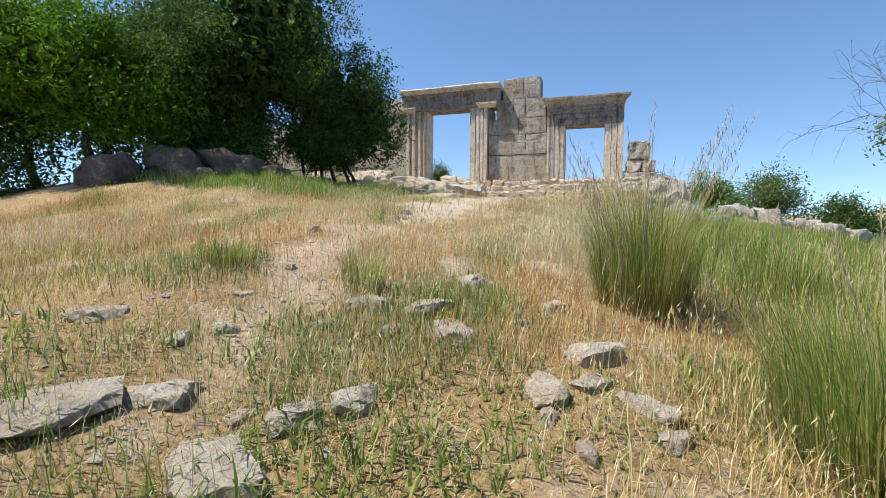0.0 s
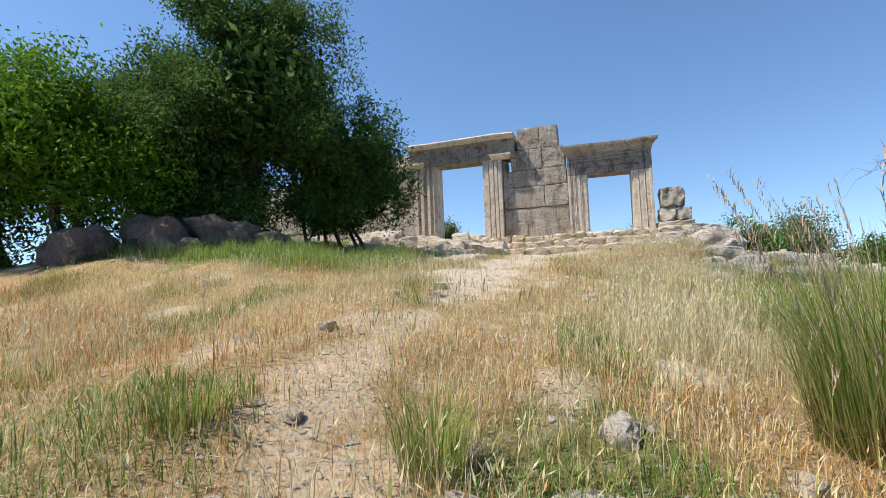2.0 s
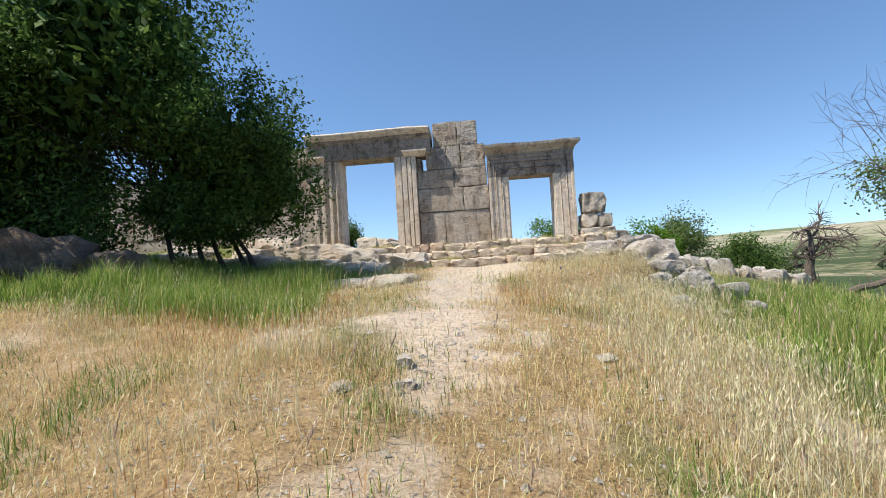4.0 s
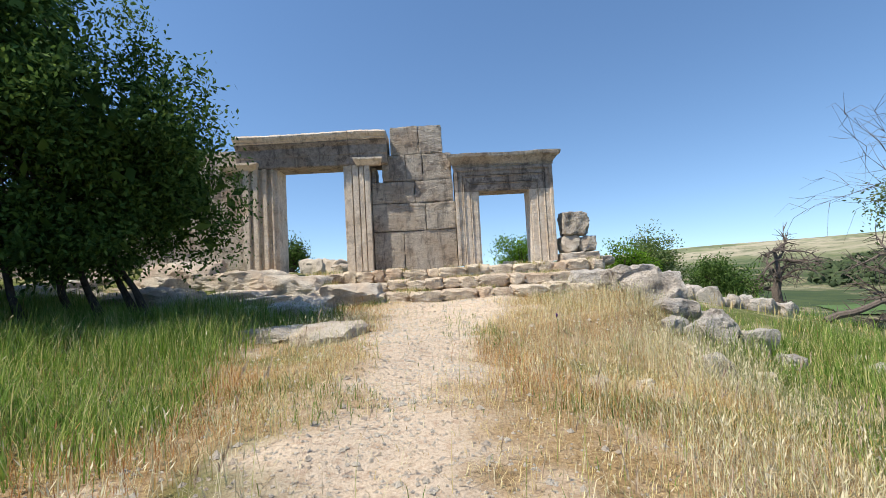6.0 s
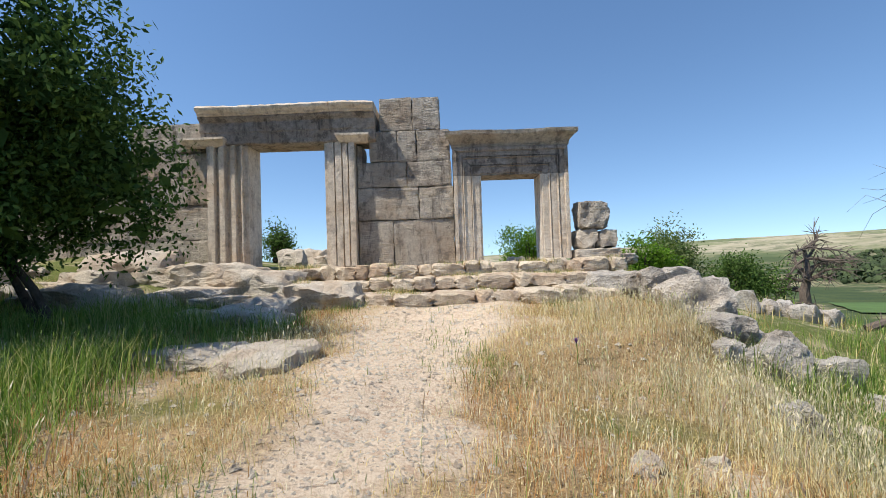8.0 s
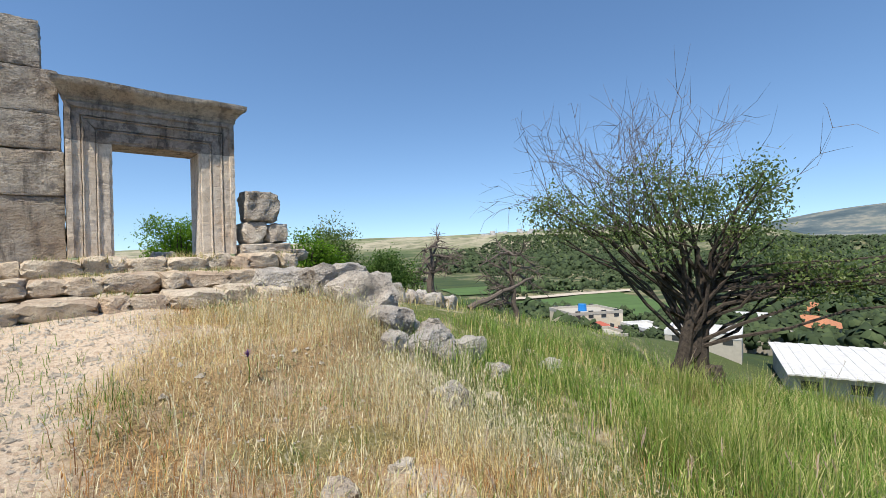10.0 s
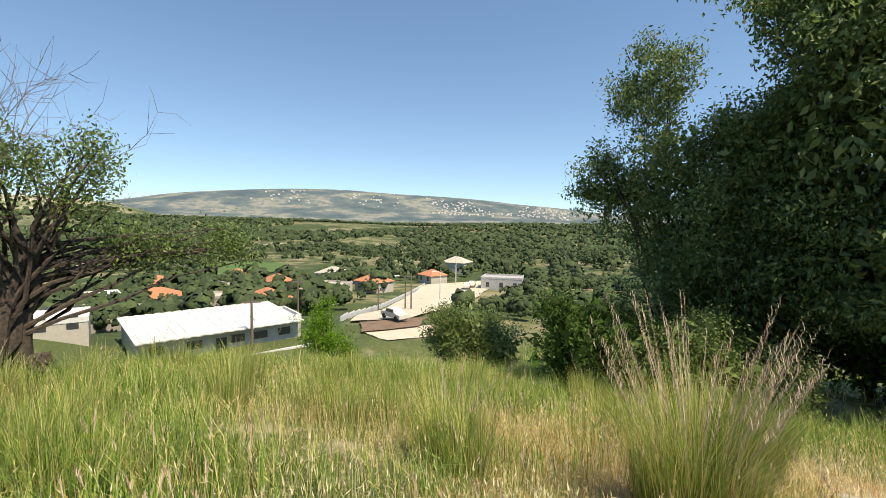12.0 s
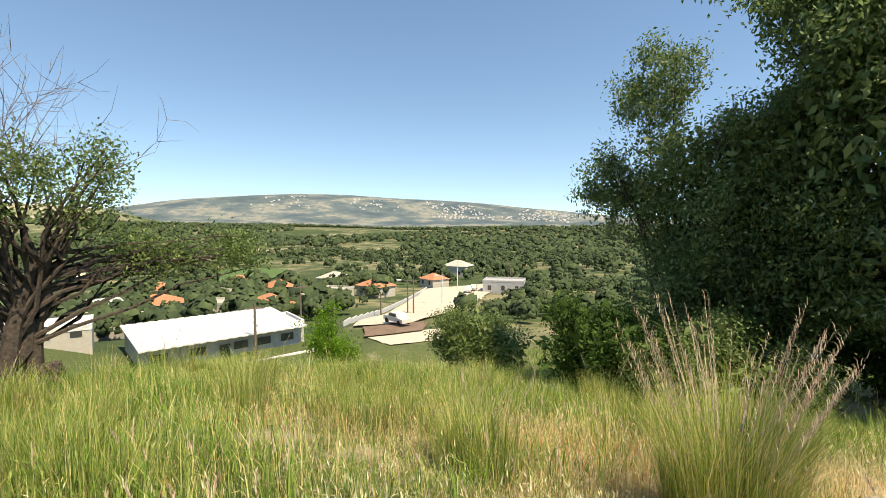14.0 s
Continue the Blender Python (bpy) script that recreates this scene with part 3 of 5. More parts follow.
random.seed(12)
LEDGE = [(-12.6 + 0.62 * k + 0.2 * math.sin(k * 2.1), 15.3 + 0.9 * math.sin(k * 1.7) - 0.02 * k, 1.5 + 0.4 * math.sin(k * 3.3), 1.1 + 0.3 * math.cos(k * 2.3), 0.24 + 0.10 * math.sin(k * 1.3)) for k in range(13)]
for k, (x, y, w, d, h) in enumerate(LEDGE):
    rock("bedrock_ledge", x, y, w, d, h, 500 + k, "pale weathered bedrock ledge below the facade", "bedrock ledges", random.uniform(-25, 25), 0.9)
for k, (x, y, w, d, h) in enumerate(((-8.0, 16.7, 2.2, 1.1, 0.5), (-6.7, 16.6, 1.6, 1.1, 0.5), (-9.6, 16.8, 1.9, 1.2, 0.5), (-5.0, 15.6, 1.5, 1.0, 0.42))):
    rock("bedrock_ledge", x, y, w, d, h, 200 + k, "pale weathered bedrock ledge below the facade", "bedrock ledges", random.uniform(-8, 8))
for k, (x, y, w, d, h) in enumerate(((-4.7, 11.75, 1.0, 0.9, 0.2), (-5.7, 12.2, 1.3, 1.0, 0.14))):
    rock("boulder", x, y, w, d, h, 210 + k, "pale pitted limestone boulder beside the path", "boulders by the path", random.uniform(-20, 20))
for k, (x, y, w, d, h) in enumerate(((-10.2, 9.6, 1.5, 1.1, 0.8), (-11.4, 8.8, 1.7, 1.2, 0.85), (-9.2, 10.2, 1.0, 0.8, 0.5), (-12.9, 7.9, 1.6, 1.2, 0.7), (-10.6, 8.8, 0.8, 0.7, 0.4))):
    rock("outcrop_rock", x, y, w, d, h, 220 + k, "reddish grey rock outcrop among dry weeds, tree shade painted in", "rock outcrop", mat=SHADED_ROCK)
TERRACE = ((1.6, 15.5, 1.04, 0.85, 0.43, 2.63), (0.78, 16.0, 1.15, 0.86, 0.31, 2.68), (1.72, 14.5, 1.03, 0.8, 0.60, 2.28), (1.46, 13.7, 0.86, 0.65, 0.41, 2.0), (1.73, 12.9, 0.76, 0.6, 0.51, 1.6), (2.58, 13.0, 0.56, 0.42, 0.32, 1.46),
           (0.9, 11.4, 0.34, 0.28, 0.2, 1.58), (2.35, 14.0, 0.42, 0.34, 0.24, 1.7), (2.76, 12.4, 0.4, 0.3, 0.14, 1.34), (1.1, 12.9, 0.44, 0.33, 0.2, 1.92), (1.95, 13.7, 0.5, 0.4, 0.3, 1.8), (4.6, 12.8, 0.36, 0.3, 0.2, 0.95), (2.05, 15.1, 0.6, 0.5, 0.4, 2.3))
for k, (x, y, w, d, h, z) in enumerate(TERRACE):
    rock("wall_rock", x, y, w * 1.15, d * 1.15, h * 1.1, 240 + k, "lichen-spotted boulder of a tumbled terrace wall", "tumbled terrace wall", random.uniform(-25, 25), 0.35, z, LICHEN)
for k in range(16):
    x = 4.6 + 0.32 * k + random.uniform(-0.1, 0.1)
    rock("wall_rock", x, 20.2 + 0.05 * k + random.uniform(-0.2, 0.2), random.uniform(0.4, 0.8), 0.5, random.uniform(0.3, 0.55), 260 + k, "grey stone of a low field wall", "low field wall", random.uniform(-25, 25), mat=LICHEN)
STONES = ((-1.95, 0.64, 0.49, 0.16), (-1.84, 1.06, 0.33, 0.14), (-1.6, 1.27, 0.27, 0.13), (-2.56, 0.87, 0.31, 0.13), (-2.88, 0.51, 0.58, 0.15), (-3.64, 1.3, 0.32, 0.08), (-2.12, 2.44, 0.36, 0.2), (-1.36, 2.22, 0.4, 0.16),
          (-1.66, 2.6, 0.37, 0.12), (-1.45, 3.3, 0.26, 0.2), (-0.35, 2, 0.26, 0.1), (0, 1.89, 0.26, 0.1), (-0.67, 3.16, 0.22, 0.12), (-2.82, 1.6, 0.16, 0.08), (-2.95, 1.33, 0.17, 0.08), (-0.36, 1.33, 0.13, 0.1),
          (-0.56, 1.56, 0.14, 0.08), (0.07, 1.67, 0.16, 0.08), (-1.77, 2.12, 0.2, 0.08), (-3.18, 2.75, 0.16, 0.06), (-3.79, 4.09, 0.16, 0.12), (-3.53, 6.5, 0.22, 0.18), (-3.49, 6.08, 0.2, 0.09), (-1.6, 4.97, 0.17, 0.14),
          (-3.93, 5.91, 0.18, 0.09), (-1.3, 9.97, 0.24, 0.1), (-1.2, 10.1, 0.26, 0.16), (-0.62, 10.24, 0.2, 0.16), (-2.3, 2.05, 0.18, 0.07), (-2.1, 0.95, 0.14, 0.06), (-3.1, 2.1, 0.14, 0.05), (-0.9, 2.6, 0.16, 0.07),
          (-1.6, 7.28, 0.24, 0.06), (1.73, 11.55, 0.24, 0.12), (5.1, 13.1, 0.4, 0.2), (5.05, 13.75, 0.36, 0.2), (7.6, 2.4, 0.7, 0.2), (8.5, -0.5, 0.9, 0.15), (6.6, 3.2, 0.5, 0.15), (-0.35, 2.42, 0.42, 0.16),
          (-0.6, 1.8, 0.3, 0.12))
for k, (x, y, w, h) in enumerate(STONES):
    rock("field_stone", x, y, w * 1.1, w * random.uniform(0.6, 0.9), h * 0.52, 300 + k, "pale rough limestone fieldstone half sunk in dry grass", "field stones", sink=0.9)


def pebbles():
    """Gravel and chips strewn over the bare path, one joined mesh."""
    r = np.random.RandomState(77)
    n = 52000
    x, y = r.uniform(-6, 1.5, n), r.uniform(-2, 15.8, n)
    k = r.random(n) < 0.15 + 0.85 * bare(x, y)
    x, y = x[k], y[k]
    n = len(x)
    s = r.uniform(0.006, 0.022, n) * np.where(r.random(n) < 0.08, 2.4, 1)
    base = np.array([(1, 0, 0), (0.2, 0.9, 0), (-0.9, 0.3, 0), (-0.3, -0.9, 0), (0.1, 0.0, 0.7)])
    v = base[None] * s[:, None, None] * r.uniform(0.6, 1.3, (n, 5, 3))
    a = r.uniform(0, 6.283, n)
    vx, vy = v[..., 0] * np.cos(a)[:, None] - v[..., 1] * np.sin(a)[:, None], v[..., 0] * np.sin(a)[:, None] + v[..., 1] * np.cos(a)[:, None]
    v = np.stack([vx + x[:, None], vy + y[:, None], v[..., 2] + terrain(x, y)[:, None]], -1).reshape(-1, 3)
    i = np.arange(n)[:, None] * 5
    f = np.concatenate([i, i + 1, i + 4, i + 1, i + 2, i + 4, i + 2, i + 3, i + 4, i + 3, i, i + 4], 1).ravel()
    tagged(put_mesh("gravel", v, f, np.full(4 * n, 3), ROCK), "pale limestone gravel on the trodden path", "gravel", kind="stuff")


pebbles()


# ---- vegetation ----
def ribbons(name, base, height, width, lean, turn, mat, parent=None, heads=0.0, rng=None):
    """Tapered, bent blades: base (n,3), the rest (n). heads: share of blades that carry a seed head."""
    n = len(base)
    ca, sa = np.cos(turn), np.sin(turn)
    side = np.stack([-sa, ca, np.zeros(n)], 1) * (width / 2)[:, None]
    out = np.stack([ca, sa, np.zeros(n)], 1)
    up = np.array([0, 0, 1.0])
    mid = base + up * (height * 0.55)[:, None] + out * (lean * height * 0.22)[:, None]
    tip = base + up * (height * np.sqrt(np.clip(1 - 0.45 * lean ** 2, 0.1, 1)))[:, None] + out * (lean * height * 0.75)[:, None]
    v = np.stack([base - side, base + side, mid + side * 0.75, mid - side * 0.75, tip], 1).reshape(-1, 3)
    i = np.arange(n)[:, None] * 5
    f = np.concatenate([i, i + 1, i + 2, i + 3, i + 3, i + 2, i + 4], 1).ravel()
    sizes = np.tile([4, 3], n)
    if heads > 0:
        pick = np.where(rng.random(n) < heads)[0]
        m = len(pick)
        d = tip[pick] - mid[pick]
        d /= np.linalg.norm(d, axis=1)[:, None]
        ln = np.minimum(height[pick] * 0.2, 0.05)[:, None]
        s2 = side[pick] / np.linalg.norm(side[pick], axis=1)[:, None] * (ln * 0.10)
        hv = np.stack([tip[pick] - d * ln * 0.4, tip[pick] + s2 + d * ln * 0.1, tip[pick] + d * ln * 0.9, tip[pick] - s2 + d * ln * 0.1], 1).reshape(-1, 3)
        j = len(v) + np.arange(m)[:, None] * 4
        f = np.concatenate([f, np.concatenate([j, j + 1, j + 2, j + 3], 1).ravel()])
        sizes = np.concatenate([sizes, np.full(m, 4)])
        v = np.concatenate([v, hv])
    return put_mesh(name, v, f, sizes, mat, parent)


def scatter(rng, n, x0, x1, y0, y1, keep):
    x, y = rng.uniform(x0, x1, n), rng.uniform(y0, y1, n)
    k = rng.random(n) < keep(x, y)
    return x[k], y[k]


def clear_of_stone(x, y):
    """0 on the steps and under the facade, 1 elsewhere."""
    return np.where((y > 15.45) & (x > -9.5) & (x < 1.7), 0.04, 1.0)


def field(name, label, mat, n, area, keep, h, w, lean, seed, heads=0.0, tall=None):
    rng = np.random.RandomState(seed)
    x, y = scatter(rng, n, *area, keep)
    hh = rng.uniform(h[0], h[1], len(x)) * (0.5 + 0.75 * np.clip(wave(x, y, 2.3, seed + 1) * 0.5 + wave(x, y, 7.5, seed + 2) * 0.35 + 0.5, 0, 1.1))
    if tall is not None:
        hh = hh * tall(x, y)
    ob = ribbons(name, np.stack([x, y, terrain(x, y) - 0.02], 1), hh, rng.uniform(w[0], w[1], len(x)), np.clip(rng.normal(lean, 0.25, len(x)), 0.02, 1.2), rng.uniform(0, 6.283, len(x)), mat, None, heads, rng)
    return tagged(ob, label, "grass", kind="stuff")


def patchy(x, y, s, seed, lo=-0.5, hi=0.4):
    return 0.12 + 0.88 * smooth(lo, hi, wave(x, y, s, seed))


AREA = (-11, 3.2, -3.5, 16)
field("dry_grass", "dense straw-coloured dry grass on the slope", DRY, 170000, AREA, lambda x, y: (1 - bare(x, y)) * (1 - 0.85 * greenness(x, y)) * patchy(x, y, 2.6, 41) * clear_of_stone(x, y), (0.06, 0.25), (0.003, 0.007), 0.75, 51, 0.2)
field("dry_grass", "matted flattened straw between the stones", PALE, 50000, AREA, lambda x, y: (1 - 0.7 * bare(x, y)) * (1 - 0.6 * greenness(x, y)) * patchy(x, y, 3.4, 69) * clear_of_stone(x, y), (0.08, 0.24), (0.003, 0.006), 1.15, 70)
field("dry_grass", "matted flattened straw between the stones", DRY, 120000, AREA, lambda x, y: (1 - 0.6 * bare(x, y) - 0.3 * bare(x, y) * smooth(6, 8, y)) * (1 - 0.6 * greenness(x, y)) * clear_of_stone(x, y), (0.04, 0.12), (0.004, 0.009), 1.1, 52)
field("rusty_grass", "rust-brown patches of dry grass", RUST, 105000, AREA, lambda x, y: (1 - bare(x, y)) * (1 - 0.8 * greenness(x, y)) * smooth(0.1, 0.8, wave(x, y, 1.1, 43) + 0.9 * smooth(-3.5, -6, x) * smooth(3, 5, y)) * clear_of_stone(x, y), (0.08, 0.26), (0.003, 0.007), 0.6, 53, 0.25)
field("green_weed", "low green weeds scattered through dry grass", WEED, 190000, AREA, lambda x, y: (1 - 0.85 * bare(x, y)) * np.clip(smooth(0.3, 0.9, wave(x, y, 1.9, 33)) + 0.03 + 0.95 * smooth(3.3, 1.6, y) * smooth(-0.15, 0.45, wave(x, y, 3.0, 34)), 0, 1) * clear_of_stone(x, y), (0.05, 0.22), (0.004, 0.009), 0.7, 54)
field("dry_stalks", "sparse tall dry stalks with seed heads", PALE, 30000, (-8, 1.5, -1.5, 13), lambda x, y: (1 - bare(x, y)) * (1 - 0.7 * greenness(x, y)) * patchy(x, y, 1.4, 62, -0.2, 0.8), (0.2, 0.48), (0.003, 0.005), 0.55, 63, 0.7)
field("broad_weed", "leafy grey-green weeds around the stones", WEED, 9500, (-5, 1.5, -0.6, 2.9), lambda x, y: (1 - 0.7 * bare(x, y)) * smooth(0.0, 0.5, wave(x, y, 2.6, 64) + 0.9 * np.exp(-((x + 1.3) / 0.9) ** 2 - ((y - 1.9) / 0.8) ** 2)), (0.04, 0.2), (0.009, 0.02), 0.95, 65)
field("pale_oats", "pale wild oats with nodding seed heads", PALE, 36000, (-4.0, 3.0, 5.0, 14.5), lambda x, y: (1 - bare(x, y)) * smooth(-2.0, -0.8, x) * smooth(1.6, 0.5, x - 1.2 * smooth(9, 13, y)) * patchy(x, y, 1.9, 45), (0.18, 0.45), (0.0025, 0.0045), 0.5, 55, 0.8)
field("green_grass", "tall green grass on the slope", GREEN, 110000, (-0.6, 13, -3, 17), lambda x, y: smooth(-0.4, 0.9, x - 0.9 * smooth(9, 13, y) - 0.6 * smooth(7, 5, y)) * greenness(x, y) * patchy(x, y, 1.3, 46), (0.25, 0.62), (0.006, 0.012), 0.6, 56, 0.05)
field("green_grass", "lush green grass in the shade of trees", GREEN, 50000, (-14, -4.8, 7.5, 14), lambda x, y: smooth(-5.0, -5.8, x + 0.4 * wave(x, y, 1.2, 32)) * smooth(7.4, 8.4, y), (0.2, 0.5), (0.005, 0.011), 0.6, 57, 0.05)
field("dry_grass", "pale dry stalks mixed into the green slope", DRY, 60000, (-0.8, 13, -3, 15), lambda x, y: smooth(-0.6, 0.4, x) * (0.25 + 0.75 * smooth(0.1, 0.8, wave(x, y, 0.9, 48) + 1.2 * np.exp(-((x - 2.6) / 2.0) ** 2 - ((y - 3.7) / 1.6) ** 2) + 0.8 * smooth(7, 5, y) * smooth(1.5, 0.3, x))), (0.2, 0.5), (0.003, 0.007), 0.6, 60, 0.5)
field("green_grass", "bright green and yellow grass below the big tree", GREEN, 40000, (-7, 3.5, -7.5, 0.5), lambda x, y: (1 - bare(x, y)) * (0.25 + 0.75 * smooth(-1.2, -3.0, y + 0.5 * wave(x, y, 1.0, 68))), (0.12, 0.40), (0.005, 0.010), 0.7, 61)
field("far_slope_grass", "mixed green and straw grass on the lower slope", GREEN, 34000, (8, 40, -25, 45), lambda x, y: patchy(x, y, 0.35, 47), (0.3, 0.8), (0.012, 0.03), 0.5, 58)
field("far_slope_grass", "dry grass patches on the lower slope", DRY, 28000, (3, 36, -25, 50), lambda x, y: 1 - patchy(x, y, 0.35, 47, -0.3, 0.5), (0.2, 0.5), (0.012, 0.03), 0.5, 59)


def tread(x, y):
    """Height of the plinth and step treads."""
    return np.where(y > 17.35, 3.27, np.where(y > 16.3, 2.98, 2.73))


srng = np.random.RandomState(66)
sx, sy = srng.uniform(-7.5, 1.6, 22000), srng.uniform(15.45, 18.2, 22000)
keep = (srng.random(22000) < smooth(0.1, 0.9, wave(sx, sy, 2.4, 67))) & ~((sy > 17.55) & (sx > -5.4) & (sx < -1.7))
sx, sy = sx[keep], sy[keep]
for nm, lab, mt, lo, hi in (("step_grass", "dry grass growing in the joints of the steps", DRY, 0.0, 0.6), ("step_grass", "green weeds growing on the steps", WEED, 0.6, 1.0)):
    q = srng.random(len(sx))
    q = (q >= lo) & (q < hi)
    m = int(q.sum())
    tagged(ribbons(nm, np.stack([sx[q], sy[q], tread(sx[q], sy[q]) - 0.04], 1), srng.uniform(0.06, 0.22, m), srng.uniform(0.004, 0.008, m), srng.uniform(0.2, 1.0, m), srng.uniform(0, 6.283, m), mt), lab, "grass", kind="stuff")


def bunch(at, height, spread, n, seed, plumes=0, label="tall green bunch grass with a brown thatch base"):
    """A bunch of arching stems with dead thatch at its foot and feathery plumes."""
    rng = np.random.RandomState(seed)
    z = ground_at(*at)
    thing = empty("grass_clump", label, "grass clump", (at[0], at[1], z), "tall grass clumps")
    for nm, mat, cnt, hs, ws, ln in (("stem_mass", CLUMP, n, (0.35, 1.0), (0.005, 0.009), 0.5), ("thatch", THATCH, n // 2, (0.15, 0.45), (0.003, 0.007), 0.85)):
        a, r = rng.uniform(0, 6.283, cnt), spread * 0.45 * np.sqrt(rng.random(cnt))
        b = np.stack([r * np.cos(a), r * np.sin(a), np.full(cnt, -0.03)], 1)
        tagged(ribbons(nm, b, height * rng.uniform(*hs, cnt), rng.uniform(*ws, cnt), np.clip(ln * (0.3 + r / (spread * 0.45)) * rng.uniform(0.4, 1.2, cnt), 0.03, 1.15), a + rng.normal(0, 0.5, cnt), mat, thing), kind="stuff")
    if plumes:
        a, r = rng.uniform(0, 6.283, plumes), spread * 0.4 * np.sqrt(rng.random(plumes))
        vs, fs, off = [], [], 0
        base = np.stack([r * np.cos(a), r * np.sin(a), np.zeros(plumes)], 1)
        hh = height * rng.uniform(0.95, 1.3, plumes)
        tagged(ribbons("stalk_mass", base, hh, np.full(plumes, 0.006), np.full(plumes, 0.4), a, PLUME, thing), kind="stuff")
        bs, hs, ts = [], [], []
        for k in range(plumes):
            for j in range(26):
                q = 0.62 + 0.38 * j / 26
                p = base[k] + np.array([math.cos(a[k]), math.sin(a[k]), 0]) * 0.4 * hh[k] * 0.75 * q ** 1.7
                bs.append(p + np.array([0, 0, hh[k] * 0.95 * q]))
                hs.append(rng.uniform(0.03, 0.10))
                ts.append(rng.uniform(0, 6.283))
        m = len(bs)
        tagged(ribbons("plume_mass", np.array(bs), np.array(hs), np.full(m, 0.006), np.full(m, 0.7), np.array(ts), PLUME, thing), kind="stuff")
    return thing


bunch((0.10, 3.95), 1.5, 0.92, 1700, 71, 60)
bunch((1.15, 2.0), 1.2, 1.1, 2200, 72, 5, "bright green tall grass clump beside the path")
bunch((-2.33, 2.72), 0.5, 0.38, 300, 73, 0, "small green grass tuft among stones")
bunch((-3.62, 2.5), 0.34, 0.45, 260, 74, 0, "small green grass tuft among stones")
bunch((1.9, 5.4), 0.9, 0.7, 700, 75, 4)
rng = np.random.RandomState(9)
for k in range(48):
    bx, by = rng.uniform(1.4, 10.5), rng.uniform(-1.0, 11.5)
    bunch((bx, by), rng.uniform(0.65, 1.1), rng.uniform(0.6, 1.1), 330, 100 + k, 2 if k % 4 == 0 else 0, "tall green bunch grass on the slope")


def leaves(name, centers, per, radius, size, mat, parent, seed, droop=0.3):
    """Clusters of single pointed leaves round twig ends."""
    rng = np.random.RandomState(seed)
    c = np.repeat(np.asarray(centers, float), per, 0)
    n = len(c)
    p = c + rng.normal(0, 1, (n, 3)) * np.array([1, 1, 0.8]) * radius * 0.55
    d = rng.normal(0, 1, (n, 3))
    d[:, 2] -= droop
    d /= np.linalg.norm(d, axis=1)[:, None]
    s = np.cross(d, rng.normal(0, 1, (n, 3)))
    s /= np.linalg.norm(s, axis=1)[:, None]
    ln = (size * rng.uniform(0.6, 1.25, n))[:, None]
    v = np.stack([p, p + d * ln * 0.45 + s * ln * 0.22, p + d * ln, p + d * ln * 0.45 - s * ln * 0.22], 1).reshape(-1, 3)
    return put_mesh(name, v, np.arange(4 * n), np.full(n, 4), mat, parent)


def crown_points(rng, lobes, n, shell=0.35):
    """Twig ends in clumps that sit on uneven lobes (x, y, z, rx, ry, rz), with gaps between the clumps."""
    out = []
    w = np.array([l[3] * l[4] + l[3] * l[5] for l in lobes])
    for l, k in zip(lobes, np.round(n * w / w.sum()).astype(int)):
        m = 26
        d = rng.normal(0, 1, (m, 3))
        d /= np.linalg.norm(d, axis=1)[:, None]
        c = d * rng.uniform(shell, 0.9, (m, 1))
        pick = rng.randint(0, m, k)
        e = rng.normal(0, 1, (k, 3))
        e /= np.linalg.norm(e, axis=1)[:, None]
        p = c[pick] + e * (0.38 * rng.random((k, 1)) ** 0.5) * rng.uniform(0.7, 1.15, (m, 1))[pick]
        out.append(np.array(l[:3]) + p * np.array(l[3:6]))
    return np.concatenate(out)


def tree(name, label, at, trunks, lobes, n, per, radius, size, mat, seed, bark=None, limbs=30, trunk_r=0.16, droop=0.3, fork=0.45, inner=0):
    """lobes are relative to the foot. Limbs run from the trunk into the crown."""
    rng = np.random.RandomState(seed)
    z = ground_at(*at) - 0.08
    thing = empty(name, label, "tree" if "bush" not in name else "bush", (at[0], at[1], z))
    pts = crown_points(rng, lobes, n)
    mean = pts.mean(0)
    bm = bmesh.new()
    for tx, ty in trunks:
        top = mean * 0.75 + np.array([tx, ty, 0]) * 0.6
        run = [Vector((tx, ty, 0)).lerp(Vector(top), k / 6) + Vector((rng.normal(0, 0.06), rng.normal(0, 0.06), 0)) * (k > 0) for k in range(7)]
        tube(bm, run, [trunk_r * (1.35 if k == 0 else 1) * (1 - 0.11 * k) for k in range(7)], 9)
    tr = part("trunk", bm, bark or BARK, thing, smooth_faces=True)
    bm = bmesh.new()
    for k in rng.choice(len(pts), limbs, replace=False):
        tx, ty = trunks[rng.randint(len(trunks))]
        foot = Vector((tx, ty, 0)).lerp(Vector(mean * 0.75 + np.array([tx, ty, 0]) * 0.6), rng.uniform(fork, 0.95))
        end = Vector(pts[k])
        run = [foot.lerp(end, j / 5) + Vector(rng.normal(0, 0.10, 3)) * (0 < j < 5) + Vector((0, 0, 0.25 * math.sin(j / 5 * 3.14))) for j in range(6)]
        tube(bm, run, [trunk_r * 0.24 * (1 - 0.17 * j) + 0.005 for j in range(6)], 5)
    tagged(part("branchwork", bm, bark or BARK, thing, smooth_faces=True), kind="stuff")
    if inner:
        w = np.array([l[3] * l[4] * l[5] for l in lobes])
        core = []
        for l, k in zip(lobes, np.round(inner * w / w.sum()).astype(int)):
            d = rng.normal(0, 1, (k, 3))
            d /= np.linalg.norm(d, axis=1)[:, None]
            core.append(np.array(l[:3]) + d * (0.64 * rng.random((k, 1)) ** 0.4) * np.array(l[3:6]))
        tagged(leaves("inner_crown", np.concatenate(core), 2, 0.3, 0.34, mat, thing, seed + 2, droop), kind="stuff")
    tagged(leaves("crown", pts, per, radius, size, mat, thing, seed + 1, droop), kind="stuff")
    return thing


